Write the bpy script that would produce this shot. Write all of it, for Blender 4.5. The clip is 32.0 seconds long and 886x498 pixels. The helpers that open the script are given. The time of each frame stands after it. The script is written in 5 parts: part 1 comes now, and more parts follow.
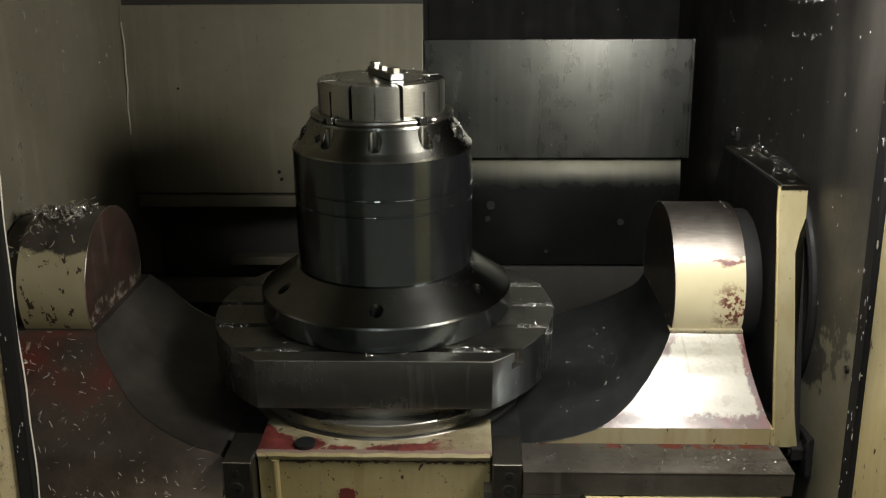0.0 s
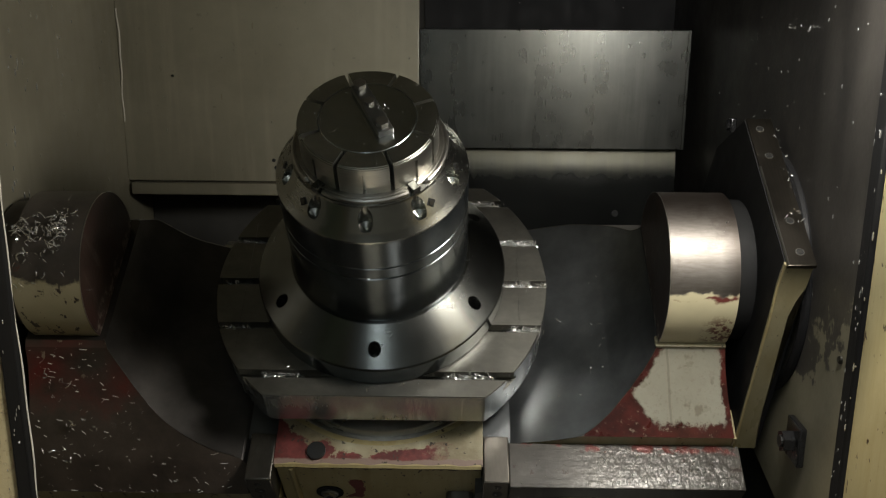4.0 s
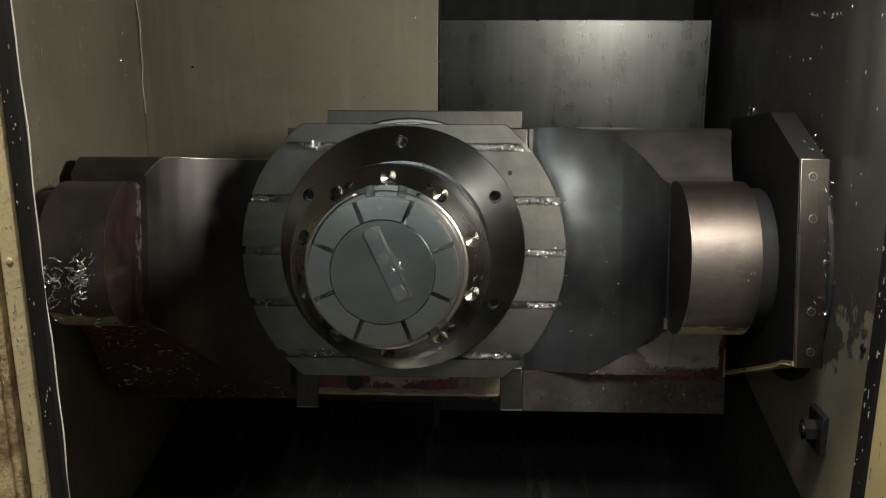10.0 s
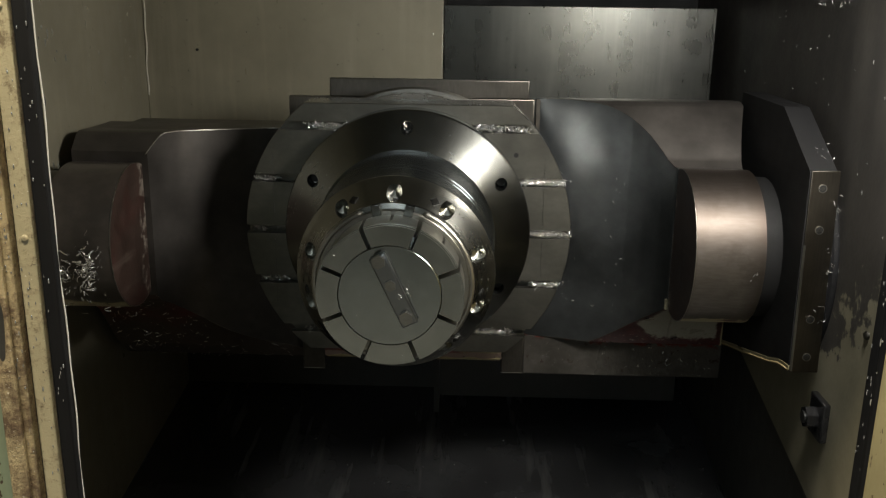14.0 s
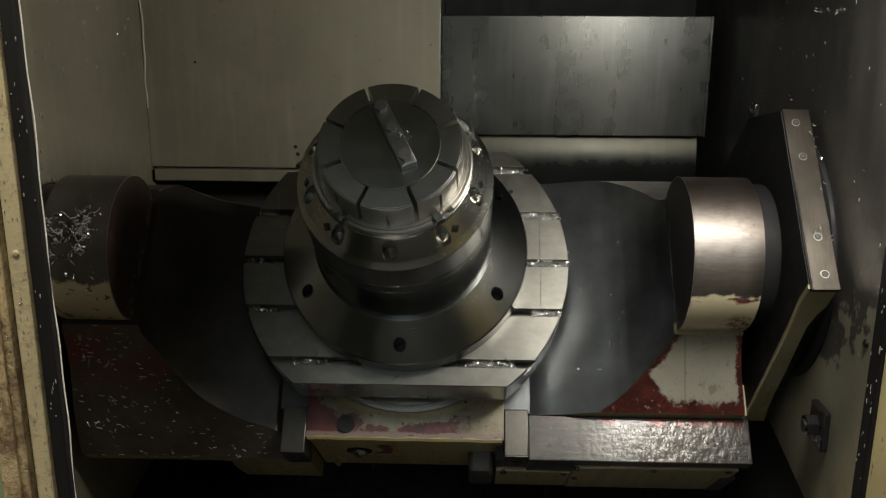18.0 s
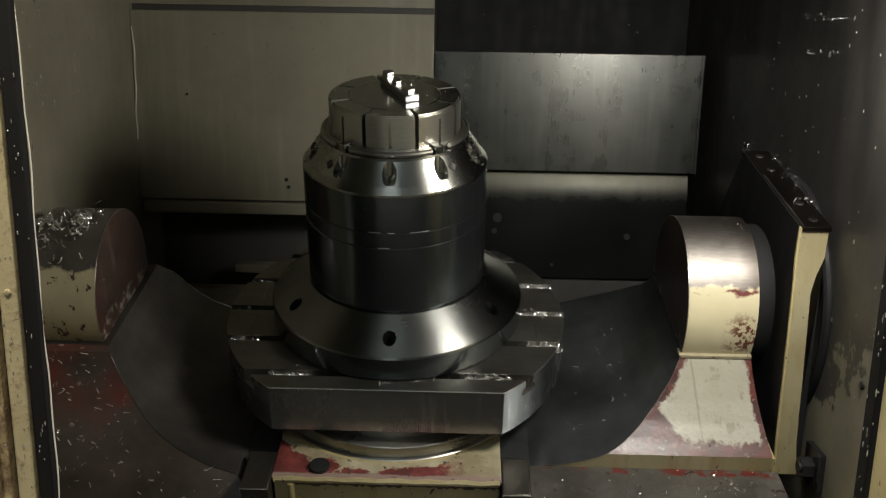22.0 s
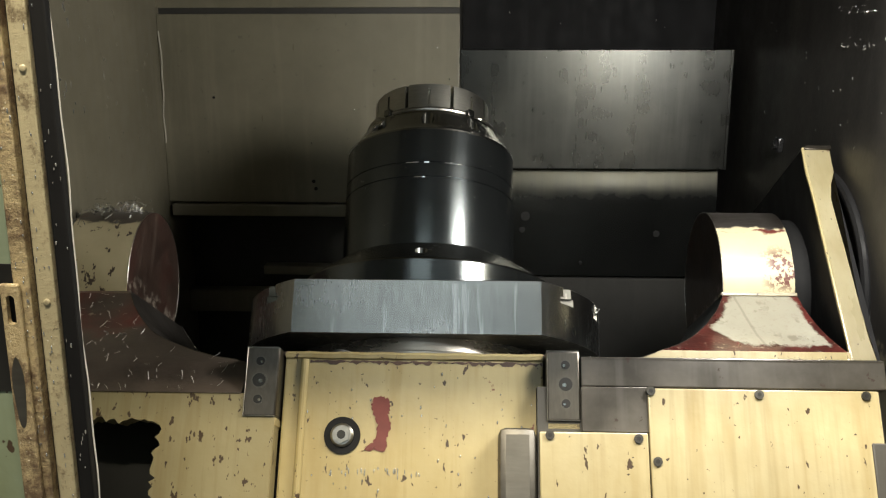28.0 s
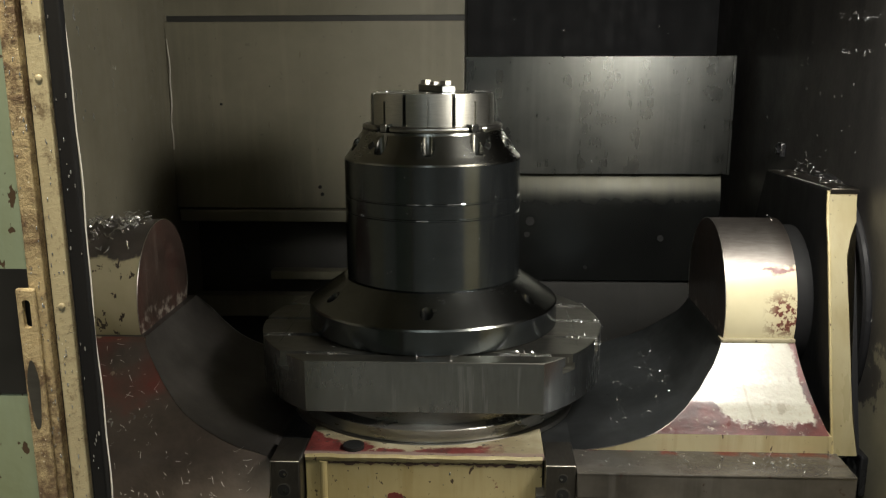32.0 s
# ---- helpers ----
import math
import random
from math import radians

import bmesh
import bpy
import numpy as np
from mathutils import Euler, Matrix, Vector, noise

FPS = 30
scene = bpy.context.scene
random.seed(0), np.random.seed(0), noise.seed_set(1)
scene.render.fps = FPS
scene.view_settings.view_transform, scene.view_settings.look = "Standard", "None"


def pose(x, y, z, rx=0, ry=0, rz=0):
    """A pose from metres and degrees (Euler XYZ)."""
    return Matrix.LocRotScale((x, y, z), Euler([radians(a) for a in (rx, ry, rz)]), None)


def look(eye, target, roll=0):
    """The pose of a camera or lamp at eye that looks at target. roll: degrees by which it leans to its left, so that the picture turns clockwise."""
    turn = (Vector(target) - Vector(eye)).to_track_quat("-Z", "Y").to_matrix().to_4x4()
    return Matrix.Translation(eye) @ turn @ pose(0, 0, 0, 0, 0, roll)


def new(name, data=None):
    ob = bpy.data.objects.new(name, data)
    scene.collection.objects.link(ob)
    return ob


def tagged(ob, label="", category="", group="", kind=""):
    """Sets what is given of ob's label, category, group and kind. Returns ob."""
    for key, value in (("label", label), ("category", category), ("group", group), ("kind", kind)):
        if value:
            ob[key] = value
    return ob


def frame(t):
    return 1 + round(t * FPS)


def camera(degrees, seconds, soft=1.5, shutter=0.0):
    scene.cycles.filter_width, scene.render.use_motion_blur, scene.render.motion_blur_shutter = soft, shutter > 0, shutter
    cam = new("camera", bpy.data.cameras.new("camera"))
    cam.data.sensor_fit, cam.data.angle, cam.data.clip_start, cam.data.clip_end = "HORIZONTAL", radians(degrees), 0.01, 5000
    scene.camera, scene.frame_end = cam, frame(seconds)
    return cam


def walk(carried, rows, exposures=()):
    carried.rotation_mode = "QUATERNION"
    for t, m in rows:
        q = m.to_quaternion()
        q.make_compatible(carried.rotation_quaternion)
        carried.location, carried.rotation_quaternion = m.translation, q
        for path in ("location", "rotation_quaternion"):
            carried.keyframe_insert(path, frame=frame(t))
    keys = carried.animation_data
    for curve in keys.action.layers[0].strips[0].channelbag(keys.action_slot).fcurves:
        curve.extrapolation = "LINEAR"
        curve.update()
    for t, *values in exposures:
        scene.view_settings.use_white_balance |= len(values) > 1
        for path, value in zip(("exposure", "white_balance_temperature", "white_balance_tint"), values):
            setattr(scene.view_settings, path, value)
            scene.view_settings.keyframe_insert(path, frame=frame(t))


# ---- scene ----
cam = camera(51.789, 32.0, soft=1.2)
CAMERA_ROWS = [
    (0, 0.1494, -1.6174, 0.4720, 75.507, 0.281, 1.519),
    (0.5, 0.1469, -1.6138, 0.4691, 75.402, 0.720, 1.518),
    (1, 0.1443, -1.6135, 0.4661, 75.139, 0.729, 1.439),
    (1.5, 0.1422, -1.6144, 0.4657, 74.990, 0.672, 1.546),
    (2, 0.1418, -1.6173, 0.4638, 74.953, 0.642, 1.628),
    (2.5, 0.1447, -1.6185, 0.4650, 74.925, 0.611, 1.525),
    (3, 0.1431, -1.6186, 0.4642, 74.982, 0.160, 1.399),
    (3.5, 0.1416, -1.6187, 0.4669, 74.991, -0.191, 1.177),
    (5.5, 0.1389, -1.6187, 0.4604, 75.216, -0.380, 1.006),
    (6, 0.1362, -1.6204, 0.4619, 75.259, -0.347, 1.208),
    (6.5, 0.1338, -1.6228, 0.4642, 75.394, -0.305, 1.210),
    (7, 0.1333, -1.6237, 0.4624, 75.373, -0.270, 1.480),
    (7.5, 0.1347, -1.6231, 0.4593, 75.351, -0.258, 1.492),
    (8, 0.1356, -1.6219, 0.4600, 75.045, -0.443, 1.430),
    (8.5, 0.1315, -1.6221, 0.4596, 74.848, -0.434, 1.390),
    (9, 0.1304, -1.6238, 0.4575, 74.882, -0.228, 1.622),
    (9.5, 0.1298, -1.6249, 0.4542, 74.888, -0.195, 1.792),
    (10, 0.1293, -1.6262, 0.4546, 74.775, -0.069, 1.925),
    (10.5, 0.1270, -1.6249, 0.4539, 74.688, -0.110, 1.862),
    (11, 0.1255, -1.6257, 0.4520, 74.457, -0.313, 1.772),
    (11.5, 0.1245, -1.6288, 0.4508, 74.354, -0.273, 1.807),
    (12, 0.1222, -1.6299, 0.4505, 74.251, -0.247, 1.890),
    (12.5, 0.1174, -1.6307, 0.4489, 73.980, -0.316, 1.890),
    (13, 0.1144, -1.6328, 0.4501, 73.979, -0.333, 2.032),
    (13.5, 0.1123, -1.6338, 0.4516, 73.890, -0.570, 1.996),
    (14, 0.1122, -1.6329, 0.4502, 74.018, -0.767, 1.826),
    (14.5, 0.1136, -1.6319, 0.4545, 74.228, -0.726, 1.846),
    (16.5, 0.1223, -1.6317, 0.4484, 74.862, -0.697, 1.897),
    (17, 0.1229, -1.6323, 0.4488, 74.586, -0.185, 1.744),
    (17.5, 0.1263, -1.6286, 0.4510, 74.528, -0.044, 1.701),
    (18, 0.1238, -1.6290, 0.4519, 74.587, -0.226, 1.942),
    (18.5, 0.1217, -1.6275, 0.4523, 74.550, -0.340, 1.853),
    (19, 0.1175, -1.6279, 0.4531, 74.934, -0.359, 1.646),
    (19.5, 0.1124, -1.6279, 0.4547, 75.190, -0.337, 1.665),
    (20, 0.1102, -1.6278, 0.4583, 75.245, -0.395, 1.565),
    (20.5, 0.1080, -1.6250, 0.4583, 75.302, -0.529, 1.498),
    (21, 0.1099, -1.6219, 0.4590, 75.746, -0.611, 1.457),
    (21.5, 0.1082, -1.6192, 0.4599, 76.330, -0.946, 1.122),
    (22, 0.1071, -1.6160, 0.4604, 76.476, -0.986, 1.111),
    (22.5, 0.1024, -1.6129, 0.4623, 76.377, -1.021, 1.071),
    (23, 0.0980, -1.6109, 0.4634, 76.251, -1.072, 1.076),
    (23.5, 0.0928, -1.6107, 0.4644, 76.084, -1.094, 1.135),
    (24, 0.0914, -1.6121, 0.4656, 76.278, -0.896, 1.252),
    (24.5, 0.0913, -1.6109, 0.4640, 76.440, -0.658, 1.440),
    (25, 0.0911, -1.6064, 0.4650, 76.380, -0.470, 1.422),
    (25.5, 0.0880, -1.6053, 0.4651, 76.300, -0.263, 1.495),
    (27.5, 0.0944, -1.6086, 0.4649, 76.503, 0.134, 2.278),
    (28, 0.0931, -1.6086, 0.4660, 76.259, 0.054, 2.309),
    (28.5, 0.0935, -1.6118, 0.4673, 76.203, 0.319, 2.300),
    (29, 0.0926, -1.6129, 0.4684, 76.363, 0.494, 2.355),
    (29.5, 0.0938, -1.6170, 0.4695, 76.480, 0.519, 2.379),
    (30, 0.0932, -1.6198, 0.4690, 76.387, 0.407, 2.402),
    (30.5, 0.0937, -1.6223, 0.4692, 76.434, 0.428, 2.544),
    (31, 0.0930, -1.6242, 0.4713, 76.492, 0.416, 2.527),
    (31.5, 0.0940, -1.6261, 0.4726, 76.525, 0.373, 2.580),
    (32, 0.0933, -1.6260, 0.4699, 76.572, 0.243, 2.597),
]
walk(cam, [(t, pose(*p)) for t, *p in CAMERA_ROWS],
     [(0.0, 0.26), (6.0, 0.16), (9.0, 0.26), (12.0, 0.52), (14.5, 0.44), (17.0, 0.18), (21.0, 0.18), (23.0, 0.42), (24.0, 0.62), (25.5, 0.66), (28.0, 0.50), (29.0, 0.46), (31.0, 0.42), (32.0, 0.40)])

# ---- light: work lamp inside the door frame, ceiling tubes of the workshop, added fill lamps ----
world = bpy.data.worlds.new("world")
world.use_nodes = True
world.node_tree.nodes["Background"].inputs[0].default_value = (0.9, 1.0, 0.85, 1)
world.node_tree.nodes["Background"].inputs[1].default_value = 0.01
scene.world = world
scene.view_settings.exposure = 0.0


def area_lamp(name, eye, target, sx, sy, watts, colour):
    data = bpy.data.lights.new(name, "AREA")
    data.shape, data.size, data.size_y, data.energy, data.color = "RECTANGLE", sx, sy, watts, colour
    ob = new(name, data)
    ob.matrix_basis = look(eye, target)
    return ob


area_lamp("work_lamp", (0.60, -0.53, 0.54), (0.10, 0.04, -0.12), 0.24, 0.22, 7.9, (1.0, 0.96, 0.88))
area_lamp("workshop_tube_lamp", (-0.20, -2.50, 2.93), (-0.10, -0.50, 0.2), 1.10, 0.50, 2.6, (0.90, 1.0, 0.97))
area_lamp("workshop_tube_lamp", (-0.20, -3.95, 2.93), (-0.10, -0.50, 0.2), 1.10, 0.70, 5.5, (0.86, 0.98, 1.0))
# Unseen bluish source for the table's front reflection; it also lifts front faces.
area_lamp("unseen_front_light", (-0.25, -5.4, 1.62), (0.0, 0.0, 0.0), 0.8, 1.2, 10.5, (0.82, 0.94, 1.0))
# Warm fill added to brighten the door edge.
area_lamp("door_fill_lamp", (-0.25, -1.5, 2.4), (-0.25, -0.85, 0.2), 1.2, 0.1, 95.0, (1.0, 0.88, 0.66))
# Broad weak fill added to lift the dark areas.
area_lamp("ceiling_fill_lamp", (0.0, -3.4, 2.9), (0.0, -3.3, 0.0), 4.0, 3.5, 7.0, (0.86, 0.97, 1.0))

# ---- materials ----


class Nodes:
    def __init__(self, name):
        self.mat = bpy.data.materials.new(name)
        self.mat.use_nodes = True
        self.t = self.mat.node_tree
        self.bsdf = self.t.nodes["Principled BSDF"]
        self.co = self.n("ShaderNodeTexCoord").outputs["Object"]

    def n(self, kind, **props):
        node = self.t.nodes.new(kind)
        for key, value in props.items():
            if key == "operation":
                node.operation = value
            elif key == "blend_type":
                node.blend_type = value
            elif key == "data_type":
                node.data_type = value
        return node

    def link(self, a, b):
        self.t.links.new(a, b)

    def put(self, socket, value):
        if hasattr(value, "is_linked"):
            self.link(value, socket)
        elif isinstance(value, tuple) and len(value) == 3 and socket.type == "RGBA":
            socket.default_value = (*value, 1)
        else:
            socket.default_value = value

    def noise(self, scale, detail=4.0, rough=0.55, stretch=None, shift=0.0):
        co = self.co
        if stretch or shift:
            m = self.n("ShaderNodeMapping")
            self.link(co, m.inputs["Vector"])
            m.inputs["Scale"].default_value = stretch or (1, 1, 1)
            m.inputs["Location"].default_value = (shift, shift * 1.7, shift * 0.6)
            co = m.outputs["Vector"]
        t = self.n("ShaderNodeTexNoise")
        self.link(co, t.inputs["Vector"])
        t.inputs["Scale"].default_value, t.inputs["Detail"].default_value, t.inputs["Roughness"].default_value = scale, detail, rough
        return t.outputs["Fac"]

    def voronoi(self, scale, stretch=None):
        co = self.co
        if stretch:
            m = self.n("ShaderNodeMapping")
            self.link(co, m.inputs["Vector"])
            m.inputs["Scale"].default_value = stretch
            co = m.outputs["Vector"]
        t = self.n("ShaderNodeTexVoronoi")
        self.link(co, t.inputs["Vector"])
        t.inputs["Scale"].default_value = scale
        return t.outputs["Distance"]

    def axis(self, i):
        s = self.n("ShaderNodeSeparateXYZ")
        self.link(self.co, s.inputs[0])
        return s.outputs[i]

    def math(self, op, a, b=0.0):
        m = self.n("ShaderNodeMath", operation=op)
        self.put(m.inputs[0], a), self.put(m.inputs[1], b)
        return m.outputs[0]

    def step(self, value, lo, hi, a=0.0, b=1.0):
        m = self.n("ShaderNodeMapRange")
        self.put(m.inputs[0], value)
        for i, v in enumerate((lo, hi, a, b)):
            m.inputs[i + 1].default_value = v
        return m.outputs[0]

    def mix(self, fac, a, b):
        m = self.n("ShaderNodeMix", data_type="RGBA")
        self.put(m.inputs[0], fac), self.put(m.inputs[6], a), self.put(m.inputs[7], b)
        return m.outputs[2]

    def bump(self, height, strength, distance=0.002):
        b = self.n("ShaderNodeBump")
        self.put(b.inputs["Height"], height)
        b.inputs["Strength"].default_value, b.inputs["Distance"].default_value = strength, distance
        self.link(b.outputs[0], self.bsdf.inputs["Normal"])

    def done(self, colour, rough, metal=0.0, coat=0.0):
        self.put(self.bsdf.inputs["Base Color"], colour)
        self.put(self.bsdf.inputs["Roughness"], rough)
        self.put(self.bsdf.inputs["Metallic"], metal)
        self.put(self.bsdf.inputs["Coat Weight"], coat)
        self.bsdf.inputs["Coat Roughness"].default_value = 0.15
        return self.mat


def metal(name, dark, light, r0, r1, scale=30.0, stretch=None, bump=0.05, metallic=1.0, turned="", runs=0.0, grain=0.75):
    k = Nodes(name)
    if turned:
        tangent = k.n("ShaderNodeTangent")
        tangent.direction_type, tangent.axis = "RADIAL", turned
        k.link(tangent.outputs[0], k.bsdf.inputs["Tangent"])
        k.bsdf.inputs["Anisotropic"].default_value, k.bsdf.inputs["Anisotropic Rotation"].default_value = grain, 0.25
    big, fine = k.noise(5.0, 5.0, 0.6), k.noise(scale, 3.0, 0.6, stretch)
    c = k.mix(k.step(big, 0.35, 0.68), dark, light)
    c = k.mix(k.step(fine, 0.3, 0.75, 0.0, 0.16 if turned else 0.35), c, tuple(0.55 * v for v in dark))
    if runs:
        wet = k.step(k.noise(58.0, 3.0, 0.6, (1.0, 1.0, 0.05), 2.0), 0.575, 0.62)
        wet = k.math("MULTIPLY", wet, k.step(k.axis(2), -0.0595, -0.0610))
        c = k.mix(k.math("MULTIPLY", wet, runs), c, tuple(min(1, 1.7 * v) for v in light))
    k.bump(fine, bump, 0.001)
    return k.done(c, k.step(k.math("ADD", big, k.math("MULTIPLY", fine, 0.4)), 0.45, 1.0, r0, r1), metallic)


def sheet(name, dark, light, r0, r1, metallic=0.0, brushed=False):
    """Oily painted or bare sheet with run marks down it and small specks."""
    k = Nodes(name)
    if brushed:
        tangent = k.n("ShaderNodeTangent")
        tangent.direction_type, tangent.axis = "RADIAL", "Z"
        k.link(tangent.outputs[0], k.bsdf.inputs["Tangent"])
        k.bsdf.inputs["Anisotropic"].default_value, k.bsdf.inputs["Anisotropic Rotation"].default_value = 0.35, 0.25
    cloud, runs, spots = k.noise(2.6, 6.0, 0.62), k.noise(9.0, 4.0, 0.6, (3.0, 3.0, 0.22)), k.voronoi(26.0)
    c = k.mix(k.step(cloud, 0.3, 0.7), dark, light)
    c = k.mix(k.step(runs, 0.52, 0.75, 0.0, 0.35), c, tuple(min(1, 1.3 * v) for v in light))
    c = k.mix(k.step(k.noise(60.0, 2.0), 0.69, 0.77, 0.0, 0.3), c, tuple(0.4 * v for v in dark))
    k.bump(k.math("ADD", k.noise(160.0, 2.0), k.math("MULTIPLY", cloud, 3.0)), 0.015 if brushed else 0.10, 0.002)
    return k.done(c, k.step(k.math("ADD", runs, k.math("MULTIPLY", spots, 0.3)), 0.35, 0.8, r0, r1), metallic)


CREAM, RED = (0.455, 0.382, 0.20), (0.125, 0.030, 0.025)


def paint(name, base=CREAM, chips=0.64, red=0.62, stain=0.5, rough=0.4):
    """Worn machine paint: yellowed colour, brown chips, patches of red primer."""
    k = Nodes(name)
    tone = k.mix(k.step(k.noise(4.0, 5.0), 0.3, 0.7), tuple(0.72 * v for v in base), base)
    runs = k.noise(14.0, 3.0, 0.6, (2.5, 2.5, 0.25), 3.0)
    tone = k.mix(k.step(runs, 0.5, 0.8, 0.0, stain), tone, tuple(v * w for v, w in zip(base, (0.62, 0.55, 0.4))))
    thin = k.noise(60.0, 3.0, 0.6, (1.6, 1.6, 0.06), 7.0)
    tone = k.mix(k.step(thin, 0.55, 0.72, 0.0, 0.32 * stain), tone, tuple(v * w for v, w in zip(base, (0.45, 0.40, 0.28))))
    tone = k.mix(k.step(k.noise(4.5, 5.0, 0.65, (1.0, 1.0, 0.6), 4.0), 0.46, 0.70, 0.0, 0.6), tone, tuple(v * w for v, w in zip(base, (0.62, 0.56, 0.38))))
    patch = k.step(k.math("ADD", k.noise(7.0, 7.0, 0.68, None, 5.0), k.math("MULTIPLY", k.noise(55.0, 3.0), 0.06)), red + 0.03, red + 0.045)
    tone = k.mix(patch, tone, RED)
    speck = k.step(k.noise(150.0, 2.0, 0.5, None, 1.0), 0.725, 0.75)
    tone = k.mix(speck, tone, (0.06, 0.045, 0.03))
    nick = k.step(k.noise(52.0, 3.0, 0.6, (1.4, 1.4, 0.7), 9.0), chips, chips + 0.02)
    tone = k.mix(nick, tone, (0.055, 0.035, 0.02))
    k.bump(k.math("SUBTRACT", k.noise(90.0, 2.0), k.math("MULTIPLY", k.math("ADD", nick, patch), 1.2)), 0.15, 0.002)
    return k.done(tone, k.step(runs, 0.3, 0.8, rough - 0.12, rough + 0.12), 0.0, 0.25)


def granular(name, base, dirt, relief, amount):
    """Old paint gone grainy: crusted dirt, oil glints painted as pale specks, pitted relief."""
    k = Nodes(name)
    crust, fine = k.noise(26.0, 8.0, 0.75), k.noise(240.0, 4.0, 0.7, None, 3.0)
    c = k.mix(k.step(k.noise(7.0, 4.0, 0.6, (1.0, 1.0, 0.4), 1.0), 0.35, 0.65), base, tuple(0.72 * v for v in base))
    c = k.mix(k.step(k.math("ADD", crust, k.math("MULTIPLY", fine, 0.25)), 0.70 - amount, 0.78 - amount * 0.5), c, dirt)
    c = k.mix(k.step(fine, 0.64, 0.70, 0.0, 0.7), c, (0.04, 0.03, 0.022))
    # Painted glints of oil.
    c = k.mix(k.step(k.noise(320.0, 2.0, 0.5, None, 5.0), 0.70, 0.74, 0.0, 0.8), c, (0.70, 0.66, 0.55))
    k.bump(k.math("ADD", crust, k.math("MULTIPLY", fine, 0.5)), relief, 0.003)
    return k.done(c, k.step(crust, 0.3, 0.7, 0.22, 0.45), 0.0, 0.4)


def hub_paint():
    """Bare turned steel on top, a ragged red primer edge, then cream paint on the front and below."""
    k = Nodes("hub_paint_and_steel")
    z, y = k.axis(2), k.axis(1)
    edge = k.math("ADD", z, k.math("MULTIPLY", k.math("SUBTRACT", k.noise(26.0, 5.0, 0.65), 0.5), 0.035))
    edge = k.math("ADD", edge, k.step(y, -0.02, 0.03, 0.0, 0.3))
    bare = k.step(edge, 0.079, 0.083)
    reds = k.math("MULTIPLY", k.step(edge, 0.069, 0.073), k.step(k.math("ADD", k.noise(12.0, 3.0, 0.6, None, 1.0), k.math("MULTIPLY", k.axis(0), 1.2)), 1.12, 1.16))
    grain = k.noise(40.0, 3.0, 0.6, (1.0, 5.0, 5.0))
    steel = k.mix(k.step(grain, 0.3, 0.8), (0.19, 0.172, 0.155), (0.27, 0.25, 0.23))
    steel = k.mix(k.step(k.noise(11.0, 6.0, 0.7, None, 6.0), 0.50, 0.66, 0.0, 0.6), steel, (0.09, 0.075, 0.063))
    # Steel gets darker towards the outer end and the back.
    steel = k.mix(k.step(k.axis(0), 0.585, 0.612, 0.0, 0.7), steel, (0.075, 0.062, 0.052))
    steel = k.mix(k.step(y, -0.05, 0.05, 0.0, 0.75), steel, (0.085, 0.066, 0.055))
    cream = k.mix(k.step(k.noise(5.0, 5.0), 0.3, 0.7), (0.42, 0.37, 0.22), (0.60, 0.54, 0.36))
    flake = k.math("MULTIPLY", k.step(k.noise(60.0, 4.0, 0.7), 0.53, 0.56), k.step(k.noise(9.0, 1.0, 0.5, None, 2.0), 0.56, 0.62))
    cream = k.mix(flake, cream, RED)
    spot = k.math("MULTIPLY", k.step(k.axis(0), 0.560, 0.585), k.math("MULTIPLY", k.step(z, 0.045, 0.02), k.step(z, -0.045, -0.025)))
    cream = k.mix(k.math("MULTIPLY", spot, k.step(k.noise(85.0, 4.0, 0.7, None, 4.0), 0.50, 0.54)), cream, (0.12, 0.035, 0.025))
    c = k.mix(bare, k.mix(reds, cream, RED), steel)
    k.bump(k.math("ADD", k.math("MULTIPLY", grain, 0.1), k.math("MULTIPLY", bare, -1.5)), 0.08, 0.001)
    return k.done(c, k.mix(bare, (0.36, 0.36, 0.36), (0.50, 0.50, 0.50)), bare, 0.05)


